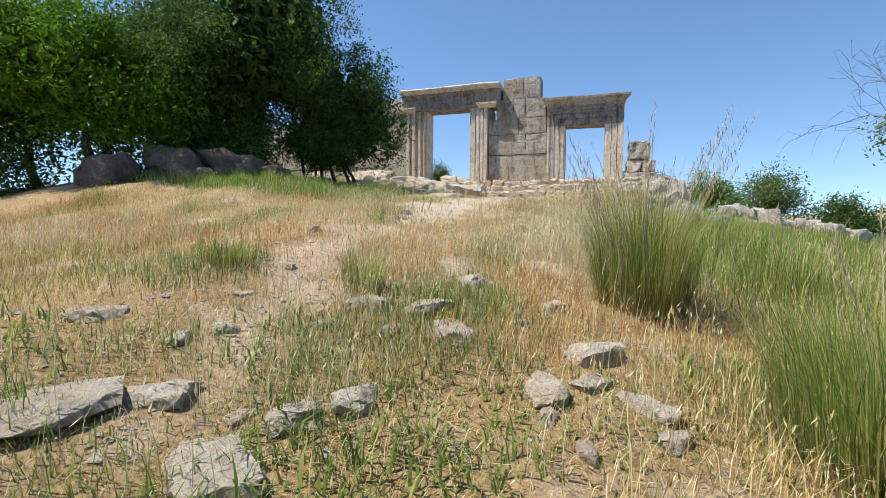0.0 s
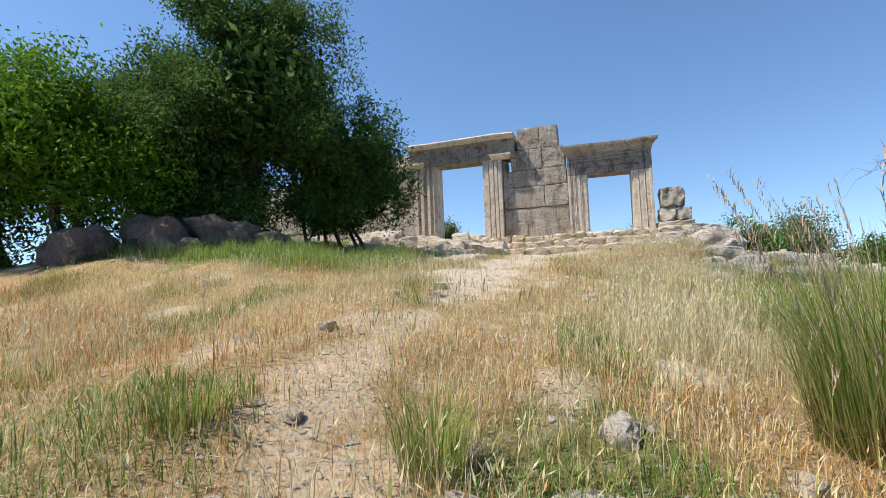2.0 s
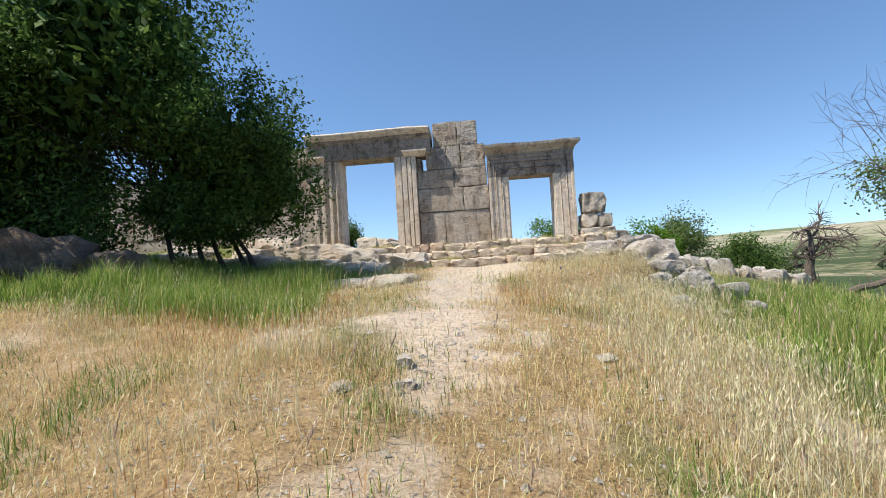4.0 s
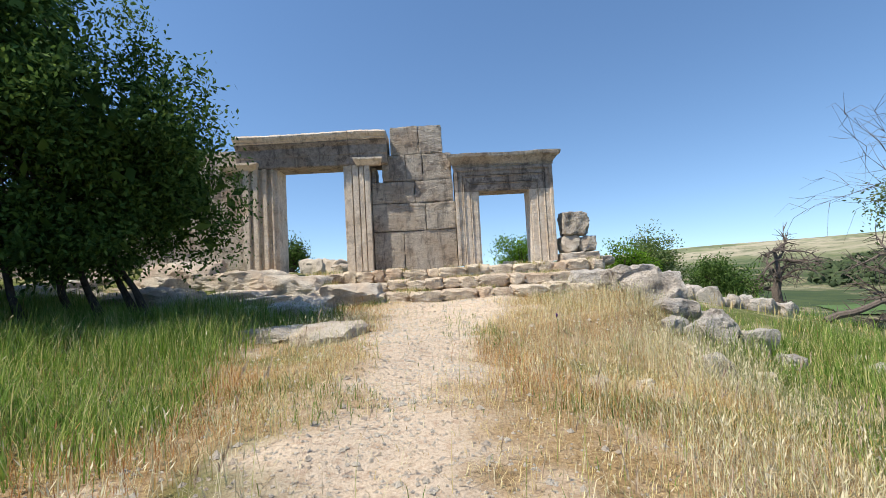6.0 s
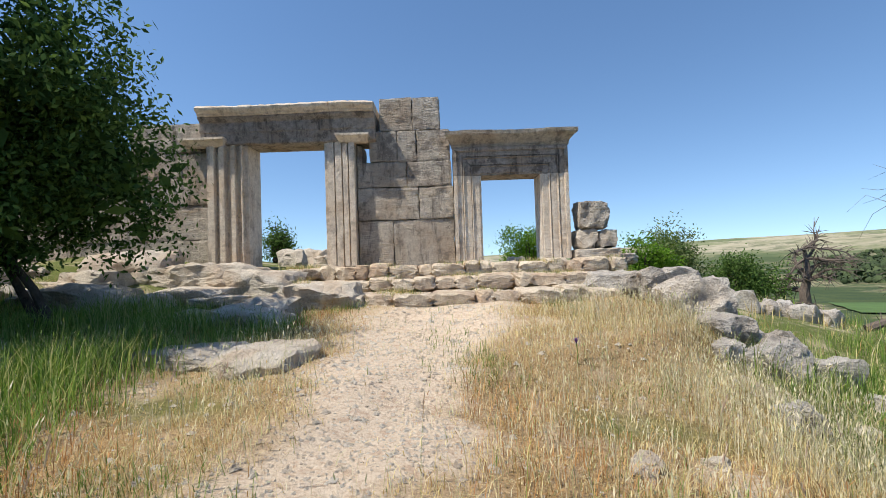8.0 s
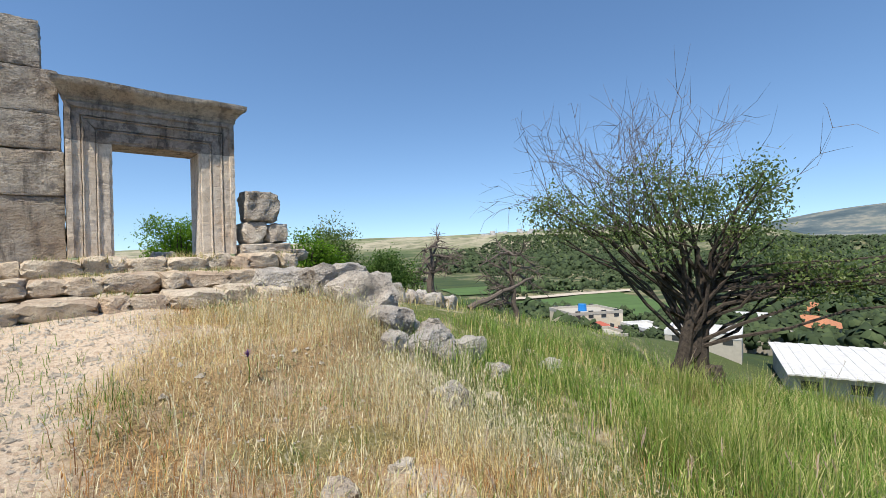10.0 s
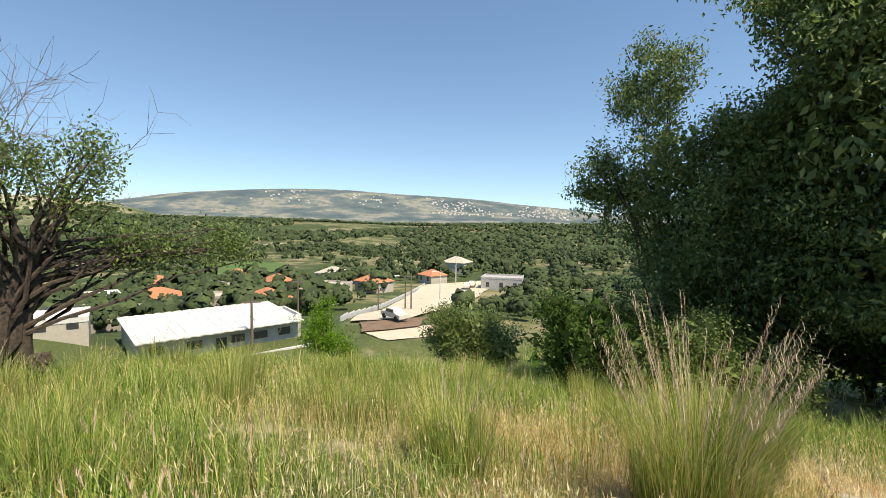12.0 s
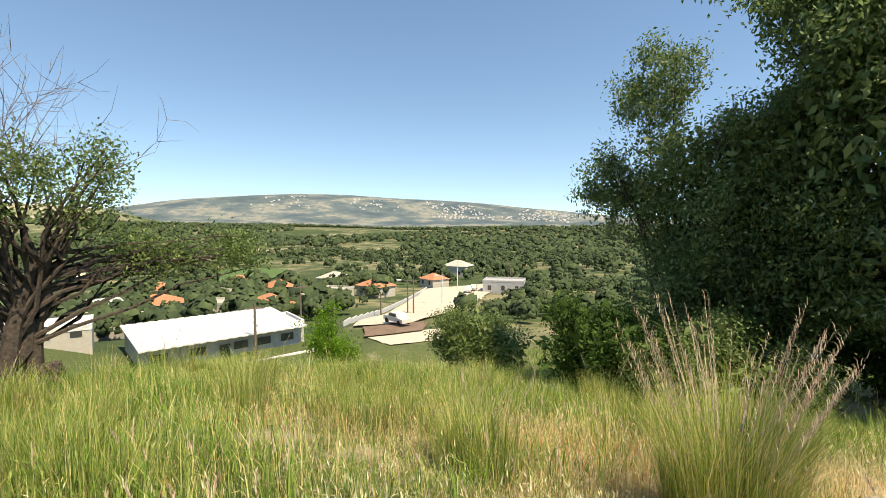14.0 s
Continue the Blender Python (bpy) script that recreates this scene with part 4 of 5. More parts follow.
# trees before the west part of the facade
tree("oak_tree", "large dark green evergreen oak beside the ruin", (-9.9, 11.6), ((1.2, 1.1), (0.5, 0.4), (1.7, 1.5), (1.45, 1.6), (0.8, 1.0)),
     ((-0.4, -0.2, 4.6, 3.0, 2.9, 2.8), (1.3, 1.0, 3.0, 2.1, 2.0, 1.8), (-2.2, -1.2, 3.6, 2.4, 2.2, 2.4), (-1.0, -0.6, 7.0, 1.9, 1.8, 1.7), (2.1, 1.9, 2.0, 1.15, 1.15, 1.0), (0.7, 1.0, 1.6, 1.8, 1.6, 1.0)), 2500, 66, 0.33, 0.105, LEAF, 11, limbs=90, trunk_r=0.06, inner=2600)
tree("oak_tree", "dense dark oak behind the rock outcrop", (-14.5, 12.0), ((0, 0),), ((0, 0, 4.4, 3.2, 3.0, 3.4), (1.8, -0.4, 2.4, 2.2, 2.0, 2.0), (-1.5, 0, 5.0, 2.2, 2.2, 2.0)), 700, 40, 0.55, 0.15, LEAF, 12, inner=2000)
tree("oak_tree", "dark tree at the edge of the terrace", (-18.5, 9.5), ((0, 0),), ((0, 0, 4.0, 3.0, 3.0, 3.2), (0.5, -2.0, 2.5, 2.4, 2.4, 2.2)), 600, 30, 0.7, 0.18, LEAF, 22, inner=1500)
tree("fig_bush", "bright fresh green bushy tree on the slope", (-13.4, 7.9), ((0, 0), (0.4, 0.2)), ((0, 0, 2.9, 1.9, 1.8, 2.2), (-1.6, -0.8, 3.4, 1.8, 1.6, 2.0), (1.1, 0.8, 2.0, 1.2, 1.2, 1.4)), 640, 50, 0.42, 0.12, LEAF_LIGHT, 13, inner=900)

tree("oak_bush", "dense dark bush at the edge of the slope", (-17.0, 6.0), ((0, 0),), ((0, 0, 1.6, 2.0, 1.8, 1.7), (-1.6, -0.8, 1.5, 1.8, 1.6, 1.5), (1.4, 0.6, 1.2, 1.4, 1.3, 1.2)), 420, 50, 0.5, 0.13, LEAF, 36)
tree("oak_bush", "dense dark bush behind the outcrop rocks", (-12.2, 10.0), ((0, 0),), ((0, 0, 1.1, 1.6, 1.2, 1.2), (1.6, 0.7, 0.9, 1.2, 1.0, 1.0)), 300, 50, 0.4, 0.11, LEAF, 37)

def swing(x, y, degrees=3.5):
    """A place turned about the hilltop; nothing moves north of the long shed."""
    k = radians(degrees) * float(smooth(24, 12, math.degrees(math.atan2(y - 7.1, x + 2.4))))
    dx, dy = x + 2.4, y - 7.1
    return -2.4 + dx * math.cos(k) - dy * math.sin(k), 7.1 + dx * math.sin(k) + dy * math.cos(k)


# trees below the start of the path
tree("almond_tree", "big dark leafy tree shading the path", swing(2.0, -7.0), ((0, 0), (0.7, -0.5)), ((0.4, 0.3, 6.6, 4.4, 4.0, 4.2), (-2.0, 0.8, 4.4, 2.8, 2.4, 2.4), (2.0, 0.8, 3.6, 2.0, 2.0, 2.4), (1.2, 0.9, 9.8, 3.0, 2.8, 2.4), (-3.4, -0.5, 6.2, 2.6, 2.2, 2.6), (0.2, 1.6, 3.6, 2.6, 1.6, 1.5)), 1900, 72, 0.42, 0.15, LEAF_ALMOND, 14, limbs=70, trunk_r=0.22, droop=0.9, inner=4500)
tree("almond_tree", "slender leafy tree with a ragged top", swing(7.2, -5.0), ((0, 0),), ((0, 0, 6.6, 2.1, 2.0, 2.8), (0.5, 0.4, 9.6, 1.3, 1.2, 1.7), (-1.0, 0, 4.2, 2.1, 1.9, 2.4), (1.7, 0.9, 6.4, 1.3, 1.2, 1.5), (-1.6, -0.4, 7.2, 1.5, 1.4, 1.8)), 820, 56, 0.36, 0.13, LEAF_ALMOND, 15, droop=0.6, fork=0.3, inner=700)
tree("oak_bush", "dense dark green evergreen bush", swing(6.9, -2.0), ((0, 0),), ((0, 0, 1.6, 1.5, 1.4, 1.5), (1.0, 0.5, 1.1, 1.1, 1.1, 1.1), (-0.9, -0.8, 1.4, 1.3, 1.2, 1.3), (1.0, 0.6, 2.3, 0.8, 0.7, 0.9)), 420, 50, 0.32, 0.09, LEAF, 16, inner=900)
tree("oak_bush", "dark evergreen bush beside the shaded path", swing(4.4, -2.6), ((0, 0),), ((0, 0, 1.3, 1.2, 1.2, 1.2), (0.8, 0.4, 1.1, 1.0, 1.0, 1.0), (-0.9, -1.2, 1.0, 1.0, 1.0, 0.9)), 300, 50, 0.30, 0.09, LEAF_OLIVE, 23, inner=500)
tree("oak_bush", "rounded green bush on the lower slope", swing(13.4, -3.2, 8.0), ((0, 0),), ((0, 0, 1.8, 2.0, 1.8, 1.5), (1.6, 0.4, 1.6, 1.4, 1.3, 1.4), (-1.4, -0.5, 1.5, 1.4, 1.3, 1.4)), 460, 44, 0.36, 0.11, LEAF_OLIVE, 17, inner=700)
tree("shrub_bush", "light green young shrub above the roofs", swing(24.0, 0.3, 7.5), ((0, 0),), ((0, 0, 2.4, 1.7, 1.6, 2.0), (1.2, 0.2, 1.8, 1.3, 1.3, 1.5), (-1.0, -0.3, 1.6, 1.2, 1.2, 1.3)), 340, 28, 0.45, 0.15, LEAF_LIGHT, 18)
tree("oak_tree", "dense dark tree in the shade beyond the path", (-1.6, -9.5), ((0, 0),), ((0, 0, 4.0, 3.4, 2.6, 3.6), (2.2, 0.6, 2.2, 2.4, 1.8, 2.2), (-2.6, 0.4, 2.4, 2.6, 2.0, 2.4)), 500, 40, 0.65, 0.17, LEAF, 29, inner=2500)
tree("oak_bush", "dark undergrowth below the big tree", swing(3.6, -8.6), ((0, 0),), ((0, 0, 1.5, 2.4, 1.4, 1.6), (2.6, 0.6, 1.6, 2.0, 1.4, 1.7), (-2.6, 0.2, 1.3, 2.0, 1.4, 1.4)), 360, 40, 0.5, 0.15, LEAF, 35, inner=1500)
tree("almond_tree", "leafy tree filling the gap beside the big one", swing(4.9, -6.4), ((0, 0),), ((0, 0, 5.4, 1.9, 1.8, 2.2), (0.6, 0.4, 3.2, 1.8, 1.7, 1.9), (-0.4, 0.0, 7.4, 1.4, 1.4, 1.5)), 700, 50, 0.42, 0.14, LEAF_ALMOND, 38, droop=0.8, inner=1600)
tree("oak_tree", "tall dark tree closing the view behind the path", (1.0, -12.5), ((0, 0),), ((0, 0, 5.5, 4.5, 3.0, 4.8), (-3.5, 0.3, 4.0, 3.2, 2.4, 3.6), (3.5, 0.3, 3.6, 3.0, 2.4, 3.2)), 600, 22, 0.8, 0.26, LEAF, 39, inner=4000)
tree("oak_tree", "tall dark tree closing the view behind the path", (-6.5, -9.0), ((0, 0),), ((0, 0, 5.0, 3.6, 2.8, 4.4), (2.5, -0.5, 3.2, 2.4, 2.2, 2.8)), 400, 22, 0.8, 0.26, LEAF, 40, inner=3000)
# trees beyond the facade and the field wall
tree("olive_tree", "small rounded green tree beyond the ruin", (2.6, 36.5), ((0, 0),), ((0, 0, 2.6, 1.8, 1.8, 1.7), (1.2, 0.3, 2.9, 1.2, 1.2, 1.2)), 300, 30, 0.5, 0.17, LEAF_LIGHT, 24)
tree("olive_tree", "round green tree beyond the field wall", (9.2, 32.0), ((0, 0),), ((0, 0, 2.3, 2.0, 2.0, 1.9), (1.0, 0.2, 1.9, 1.5, 1.5, 1.4)), 320, 30, 0.5, 0.17, LEAF_OLIVE, 25)
tree("olive_tree", "low dark green tree beyond the field wall", (13.0, 31.0), ((0, 0),), ((0, 0, 1.6, 1.9, 1.8, 1.5),), 260, 30, 0.5, 0.17, LEAF, 26)
tree("oak_bush", "green bush behind the piled stones", (4.3, 22.8), ((0, 0),), ((0, 0, 1.0, 0.9, 0.9, 0.9), (0.8, 0.1, 0.7, 0.7, 0.7, 0.6)), 160, 28, 0.35, 0.13, LEAF_LIGHT, 27)
tree("oak_bush", "dark bush seen through the doorway", (-9.2, 24.5), ((0, 0),), ((0, 0, 0.9, 0.55, 0.5, 0.9),), 90, 30, 0.35, 0.13, LEAF, 28)

# old almond on the east slope, half dead at the top
old_tree = tree("almond_tree", "old gnarled half-dead almond tree with bare upper twigs", (8.9, 12.1), ((0, 0), (0.24, -0.18), (-0.14, 0.12)),
     ((-0.5, 0.5, 4.4, 1.1, 1.4, 1.35), (-1.4, 2.4, 4.3, 0.8, 1.1, 0.75), (0.6, -1.1, 4.3, 1.1, 1.1, 1.25), (1.3, -2.3, 2.7, 0.9, 1.1, 0.7), (2.1, -3.9, 2.6, 0.9, 1.1, 0.75)), 460, 36, 0.38, 0.10, LEAF_OLIVE, 19, BARK, 70, 0.2, 0.5, 0.3)


def twigs(name, at, base_z, spread, height, n, seed, mat, parent):
    """Bare forking twigs that fan out upwards."""
    rng = np.random.RandomState(seed)
    bm = bmesh.new()
    for k in range(n):
        p = Vector((rng.normal(0, spread * 0.3), rng.normal(0, spread * 0.3), base_z))
        d = Vector((rng.normal(0, 0.5), rng.normal(0, 0.5), 1)).normalized()
        run = [p.copy()]
        for j in range(6):
            d = (d + Vector(rng.normal(0, 0.28, 3)) + Vector((0, 0, 0.05))).normalized()
            p = p + d * height / 6
            run.append(p.copy())
            if j > 1:
                for q in range(2):
                    e = (d + Vector(rng.normal(0, 0.7, 3))).normalized()
                    tube(bm, [p, p + e * height * 0.12, p + (e + Vector((0, 0, rng.normal(0, 0.3)))) * height * 0.22], [0.006, 0.004, 0.002], 3)
        tube(bm, run, [0.012 * (1 - 0.13 * j) for j in range(7)], 4)
    ob = part(name, bm, mat, parent)
    return ob


tagged(twigs("bare_twig", None, 3.8, 2.4, 3.0, 80, 31, DEADWOOD, old_tree), kind="stuff").location = (-0.5, 0.8, 0.0)


def barley(n, x0, x1, y0, y1, seed):
    """Single tall stalks that carry a thick bristly ear."""
    r = np.random.RandomState(seed)
    x, y = r.uniform(x0, x1, n), r.uniform(y0, y1, n)
    k = off_trail(x, y) > 0.25
    x, y = x[k], y[k]
    n = len(x)
    h, a, ln = r.uniform(0.4, 0.75, n), r.normal(0.6, 0.7, n), r.uniform(0.15, 0.5, n)
    base = np.stack([x, y, terrain(x, y) - 0.02], 1)
    tagged(ribbons("barley_stalk", base, h, np.full(n, 0.004), ln, a, CLUMP), "thin upright wild barley stalks", "grass", kind="stuff")
    out = np.stack([np.cos(a), np.sin(a), np.zeros(n)], 1)
    tip = base + np.array([0, 0, 1.0]) * (h * np.sqrt(1 - 0.45 * ln ** 2))[:, None] + out * (ln * h * 0.75)[:, None]
    d = np.array([0, 0, 1.0]) + out * ln[:, None] * 1.3
    d /= np.linalg.norm(d, axis=1)[:, None]
    bs = np.repeat(tip, 14, 0) + np.repeat(d, 14, 0) * np.tile(np.linspace(-0.02, 0.07, 14), n)[:, None]
    m = len(bs)
    tagged(ribbons("barley_ear", bs, r.uniform(0.03, 0.055, m), np.full(m, 0.006), r.uniform(0.25, 0.7, m), np.repeat(a, 14) + r.normal(0, 1.2, m), PLUME), "bristly ripe wild barley ears", "grass", kind="stuff")


barley(150, -4.5, 0.5, 2.5, 9.5, 91)
barley(90, -2.2, 2.5, 3.5, 8.5, 92)

# purple thistle in the dry grass
th = empty("thistle", "small purple thistle flower in dry grass", "flower", (-1.2, 11.85, ground_at(-1.2, 11.85)))
bm = bmesh.new()
tube(bm, [Vector((0, 0, 0)), Vector((0.01, 0, 0.12)), Vector((0.0, 0.01, 0.24))], [0.006, 0.005, 0.005], 5)
part("stem", bm, WEED, th)
PURPLE = plain_material("thistle_purple", (0.20, 0.10, 0.34), 0.8, 30.0, 0.4)
pr = np.random.RandomState(4)
pa = pr.uniform(0, 6.283, 60)
ribbons("flower_head", np.tile([[0.0, 0.01, 0.23]], (60, 1)), pr.uniform(0.05, 0.09, 60), np.full(60, 0.008), pr.uniform(0.1, 1.1, 60), pa, PURPLE, th)
# rubble behind the main doorway
random.seed(31)
for k, (x, y, w, h) in enumerate(((-7.2, 20.4, 0.9, 0.5), (-6.3, 21.2, 1.2, 0.4), (-5.6, 20.3, 0.8, 0.3), (-6.9, 22.5, 1.4, 0.6), (-0.6, 20.0, 0.5, 0.25), (-5.0, 22.8, 1.2, 0.35))):
    rock("rubble_rock", x, y, w, w * 0.7, h, 600 + k, "pale rubble stone behind the doorway", "rubble behind the facade")


# ---- dead trees on the slope ----
def dead_tree(at, height, lean, seed, r0=0.22, sides=14):
    rng = np.random.RandomState(seed)
    z = ground_at(*at) - 0.1
    thing = empty("dead_tree", "bare grey dead tree with broken crown", "tree", (at[0], at[1], z), "dead trees")
    bm = bmesh.new()
    run = [Vector((lean[0] * (k / 7) ** 1.5, lean[1] * (k / 7) ** 1.5, height * k / 7)) + Vector(rng.normal(0, 0.06, 3)) for k in range(8)]
    tube(bm, run, [r0 * (1.2 - 0.13 * k) for k in range(8)], 9)
    part("trunk", bm, DEADWOOD, thing, smooth_faces=True)
    bm = bmesh.new()
    for k in range(sides):
        p = run[rng.randint(2, 8)].copy()
        d = Vector((rng.normal(0, 1), rng.normal(0, 1), rng.uniform(-0.1, 0.9))).normalized()
        pts = [p.copy()]
        for j in range(6):
            d = (d + Vector(rng.normal(0, 0.25, 3)) + Vector((0, 0, -0.09))).normalized()
            p = p + d * height * 0.085
            pts.append(p.copy())
            for q in range(4):
                e = (d + Vector(rng.normal(0, 0.8, 3))).normalized()
                tube(bm, [p, p + e * 0.35, p + e * 0.7 + Vector((0, 0, -0.06))], [0.026, 0.018, 0.008], 3)
        tube(bm, pts, [0.095 * (1 - 0.13 * j) for j in range(7)], 5)
    tagged(part("bare_crown", bm, DEADWOOD, thing), kind="stuff")
    return thing


dead_tree((17.0, 31.7), 4.24, (0.2, 0.1), 61, 0.3, 22)
dead_tree((19.1, 26.0), 4.33, (-0.3, 0.2), 62, 0.18, 16)
bm = bmesh.new()
tube(bm, [Vector((0.5 * k, -0.12 * k, 0.25 + 0.17 * k + 0.05 * math.sin(2.0 * k))) for k in range(9)], [0.17 - 0.014 * k for k in range(9)], 8)
for k in range(10):
    p = Vector((0.5 * (1 + k % 8), -0.12 * (1 + k % 8), 0.42 + 0.17 * (k % 8)))
    tube(bm, [p, p + Vector((random.uniform(-0.3, 0.5), random.uniform(-0.5, 0.5), random.uniform(0.1, 0.6)))], [0.035, 0.008], 4)
log = part("dead_log", bm, DEADWOOD, None, smooth_faces=True)
log.location = (13.2, 24.0, ground_at(13.2, 24.0) - 0.15)
tagged(log, "fallen grey dead trunk leaning over the grass", "tree trunk")

# rotten stump and brushwood beside the old almond
bm = stone((0.55, 0.5, 0.75), 401, cuts=7, worn=0.05, rough=0.09, round_=0.45)
st = part("tree_stump", bm, BARK, None, smooth_faces=True)
st.location = (9.2, 11.6, ground_at(9.2, 11.6) - 0.12)
tagged(st, "split rotten stump at the foot of the almond", "stump")

# ---- the valley ----
WHITE = plain_material("white_sheet_roof", (0.66, 0.66, 0.65), 0.6, 1.2, 0.25)
PLASTER = plain_material("pale_plaster", (0.46, 0.43, 0.37), 0.9, 2.0, 0.18)
YELLOW = plain_material("cream_stone_cladding", (0.70, 0.61, 0.47), 0.9, 2.0, 0.14)
GREYWALL = plain_material("grey_render", (0.42, 0.42, 0.42), 0.9, 1.5, 0.25)
TILE = plain_material("orange_roof_tiles", (0.50, 0.22, 0.12), 0.85, 3.0, 0.3)
RED = plain_material("red_sheet_roof", (0.45, 0.12, 0.08), 0.6, 2.0, 0.2)
GLASS = plain_material("dark_window", (0.05, 0.055, 0.06), 0.15, 2.0, 0.2, 0.6)
BLUE = plain_material("blue_plastic", (0.02, 0.22, 0.62), 0.45, 2.0, 0.1)
CHALK = plain_material("pale_gravel_lot", (0.55, 0.48, 0.38), 0.95, 0.5, 0.2)
ASPHALT = plain_material("brown_earth", (0.20, 0.14, 0.10), 0.95, 0.6, 0.3)
FIELD = plain_material("green_crop", (0.09, 0.16, 0.045), 0.95, 0.15, 0.3)
# Town wall grey with the haze of distance put into the colour.
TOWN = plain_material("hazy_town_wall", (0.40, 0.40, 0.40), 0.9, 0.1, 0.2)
WOOD = plain_material("pole_wood", (0.16, 0.13, 0.10), 0.9, 4.0, 0.3)
METAL = plain_material("galvanised_metal", (0.55, 0.56, 0.56), 0.5, 4.0, 0.2)
PAINT = plain_material("car_paint_beige", (0.60, 0.57, 0.50), 0.3, 2.0, 0.1, 0.5)
TYRE = plain_material("tyre_rubber", (0.03, 0.03, 0.03), 0.9, 4.0, 0.2)


def drape(name, corners, mat, label, category, lift=0.12, n=22):
    """A sheet laid over the ground between four corners."""
    a, b, c, d = [np.array(swing(*p), float) for p in corners]
    s, t = np.meshgrid(np.linspace(0, 1, n), np.linspace(0, 1, n), indexing="ij")
    s, t = s.ravel()[:, None], t.ravel()[:, None]
    p = (a * (1 - s) + b * s) * (1 - t) + (d * (1 - s) + c * s) * t
    p = p + 0.6 * np.stack([wave(p[:, 0], p[:, 1], 0.25, 91), wave(p[:, 0], p[:, 1], 0.25, 92)], 1)
    v = np.stack([p[:, 0], p[:, 1], terrain(p[:, 0], p[:, 1]) + lift], 1)
    i, j = np.meshgrid(np.arange(n - 1), np.arange(n - 1), indexing="ij")
    q = np.stack([i * n + j, (i + 1) * n + j, (i + 1) * n + j + 1, i * n + j + 1], -1).reshape(-1, 4)
    return tagged(put_mesh(name, v, q.ravel(), np.full(len(q), 4), mat), label, category, kind="structure")


drape("gravel_lot", ((58, -7), (57, -16), (128, -78), (118, -44)), CHALK, "pale levelled gravel lot below the hill", "lot", 0.35)
drape("lot_verge", ((50.5, -6.5), (50.0, -14), (57, -18.5), (57, -8)), ASPHALT, "brown earth strip beside the gravel lot", "ground", 0.3)
drape("road", ((45.5, -8.5), (45, -17), (51, -17), (50.5, -7)), CHALK, "pale dusty access road", "road", 0.12)
drape("crop_field", ((92, 62), (140, 62), (185, 110), (120, 112)), FIELD, "bright green crop field in the valley", "field", 0.4)
drape("crop_field", ((160, -2), (230, -18), (250, 10), (175, 22)), FIELD, "green crop field among orchards", "field", 0.5)
drape("crop_field", ((128, 150), (190, 130), (230, 170), (150, 190)), FIELD, "green crop field in the valley", "field", 0.5)
drape("dirt_road", ((120, 118), (190, 106), (200, 112), (122, 126)), CHALK, "pale dirt road between fields", "road", 0.6)
drape("dirt_road", ((215, 60), (300, 75), (300, 88), (216, 68)), CHALK, "pale terrace of bare earth", "road", 0.6)


def house(name, at, size, turn, walls, roof, label, pitched=True, windows=3, sink=0.6):
    w, d, h = size
    at = swing(*at)
    thing = empty(name, label, "house", (at[0], at[1], ground_at(*at) - sink))
    thing.rotation_euler = (0, 0, radians(turn))
    h += sink
    bm = bmesh.new()
    box(bm, -w / 2, w / 2, -d / 2, d / 2, 0, h)
    bmesh.ops.bevel(bm, geom=bm.edges[:], offset=0.05, segments=1)
    part("wall", bm, walls, thing)
    bm = bmesh.new()
    if pitched:
        o, r = 0.4, 0.28 * min(w, d)
        e = [bm.verts.new(p) for p in ((-w / 2 - o, -d / 2 - o, h), (w / 2 + o, -d / 2 - o, h), (w / 2 + o, d / 2 + o, h), (-w / 2 - o, d / 2 + o, h))]
        k = max(w - d, 0) / 2
        t = [bm.verts.new((-k - 0.05, 0, h + r)), bm.verts.new((k + 0.05, 0, h + r))]
        for f in ((e[0], e[1], t[1], t[0]), (e[1], e[2], t[1]), (e[2], e[3], t[0], t[1]), (e[3], e[0], t[0]), (e[3], e[2], e[1], e[0])):
            bm.faces.new(f)
    else:
        for x0, x1, y0, y1 in ((-w / 2 - 0.05, w / 2 + 0.05, -d / 2 - 0.05, -d / 2 + 0.2), (-w / 2 - 0.05, w / 2 + 0.05, d / 2 - 0.2, d / 2 + 0.05), (-w / 2 - 0.05, -w / 2 + 0.2, -d / 2 + 0.2, d / 2 - 0.2), (w / 2 - 0.2, w / 2 + 0.05, -d / 2 + 0.2, d / 2 - 0.2)):
            box(bm, x0, x1, y0, y1, h - 0.02, h + 0.45)
        box(bm, -w / 2 + 0.2, w / 2 - 0.2, -d / 2 + 0.2, d / 2 - 0.2, h - 0.03, h + 0.06)
    part("roof", bm, roof, thing)
    storeys = 2 if h > 5.2 else 1
    for s in range(storeys):
        for k in range(windows):
            for face in (-1, 1):
                bm = bmesh.new()
                x = -w / 2 + w * (k + 0.5) / windows
                zz = sink + 1.0 + s * 3.0
                box(bm, x - 0.45, x + 0.45, face * d / 2 - 0.04, face * d / 2 + 0.04, zz, zz + 1.25)
                part("window", bm, GLASS, thing)
    return thing


main = house("villa", (68.0, 52.0), (9.5, 8, 4.6), 62 + 90, YELLOW, PLASTER, "cream stone two-storey house with flat roof", False, 4, 1.8)
bm = bmesh.new()
bmesh.ops.create_cone(bm, cap_ends=True, segments=14, radius1=0.75, radius2=0.7, depth=1.3)
tank = part("water_tank", bm, BLUE, main, "blue plastic water tank")
tank.location = (0.5, 0, 7.0)
house("annex", (61.5, 45.5), (4.5, 4, 2.2), 62 + 90, PLASTER, RED, "low house with red sheet roof", True, 2, 1.6)
house("annex", (58.0, 46.5), (6, 4, 1.3), 60, GREYWALL, PLASTER, "low grey walled yard house", False, 3, 1.4)
house("annex", (56.0, 41.0), (6, 4, 1.3), 60, GREYWALL, PLASTER, "low grey block outbuilding", False, 3, 1.4)
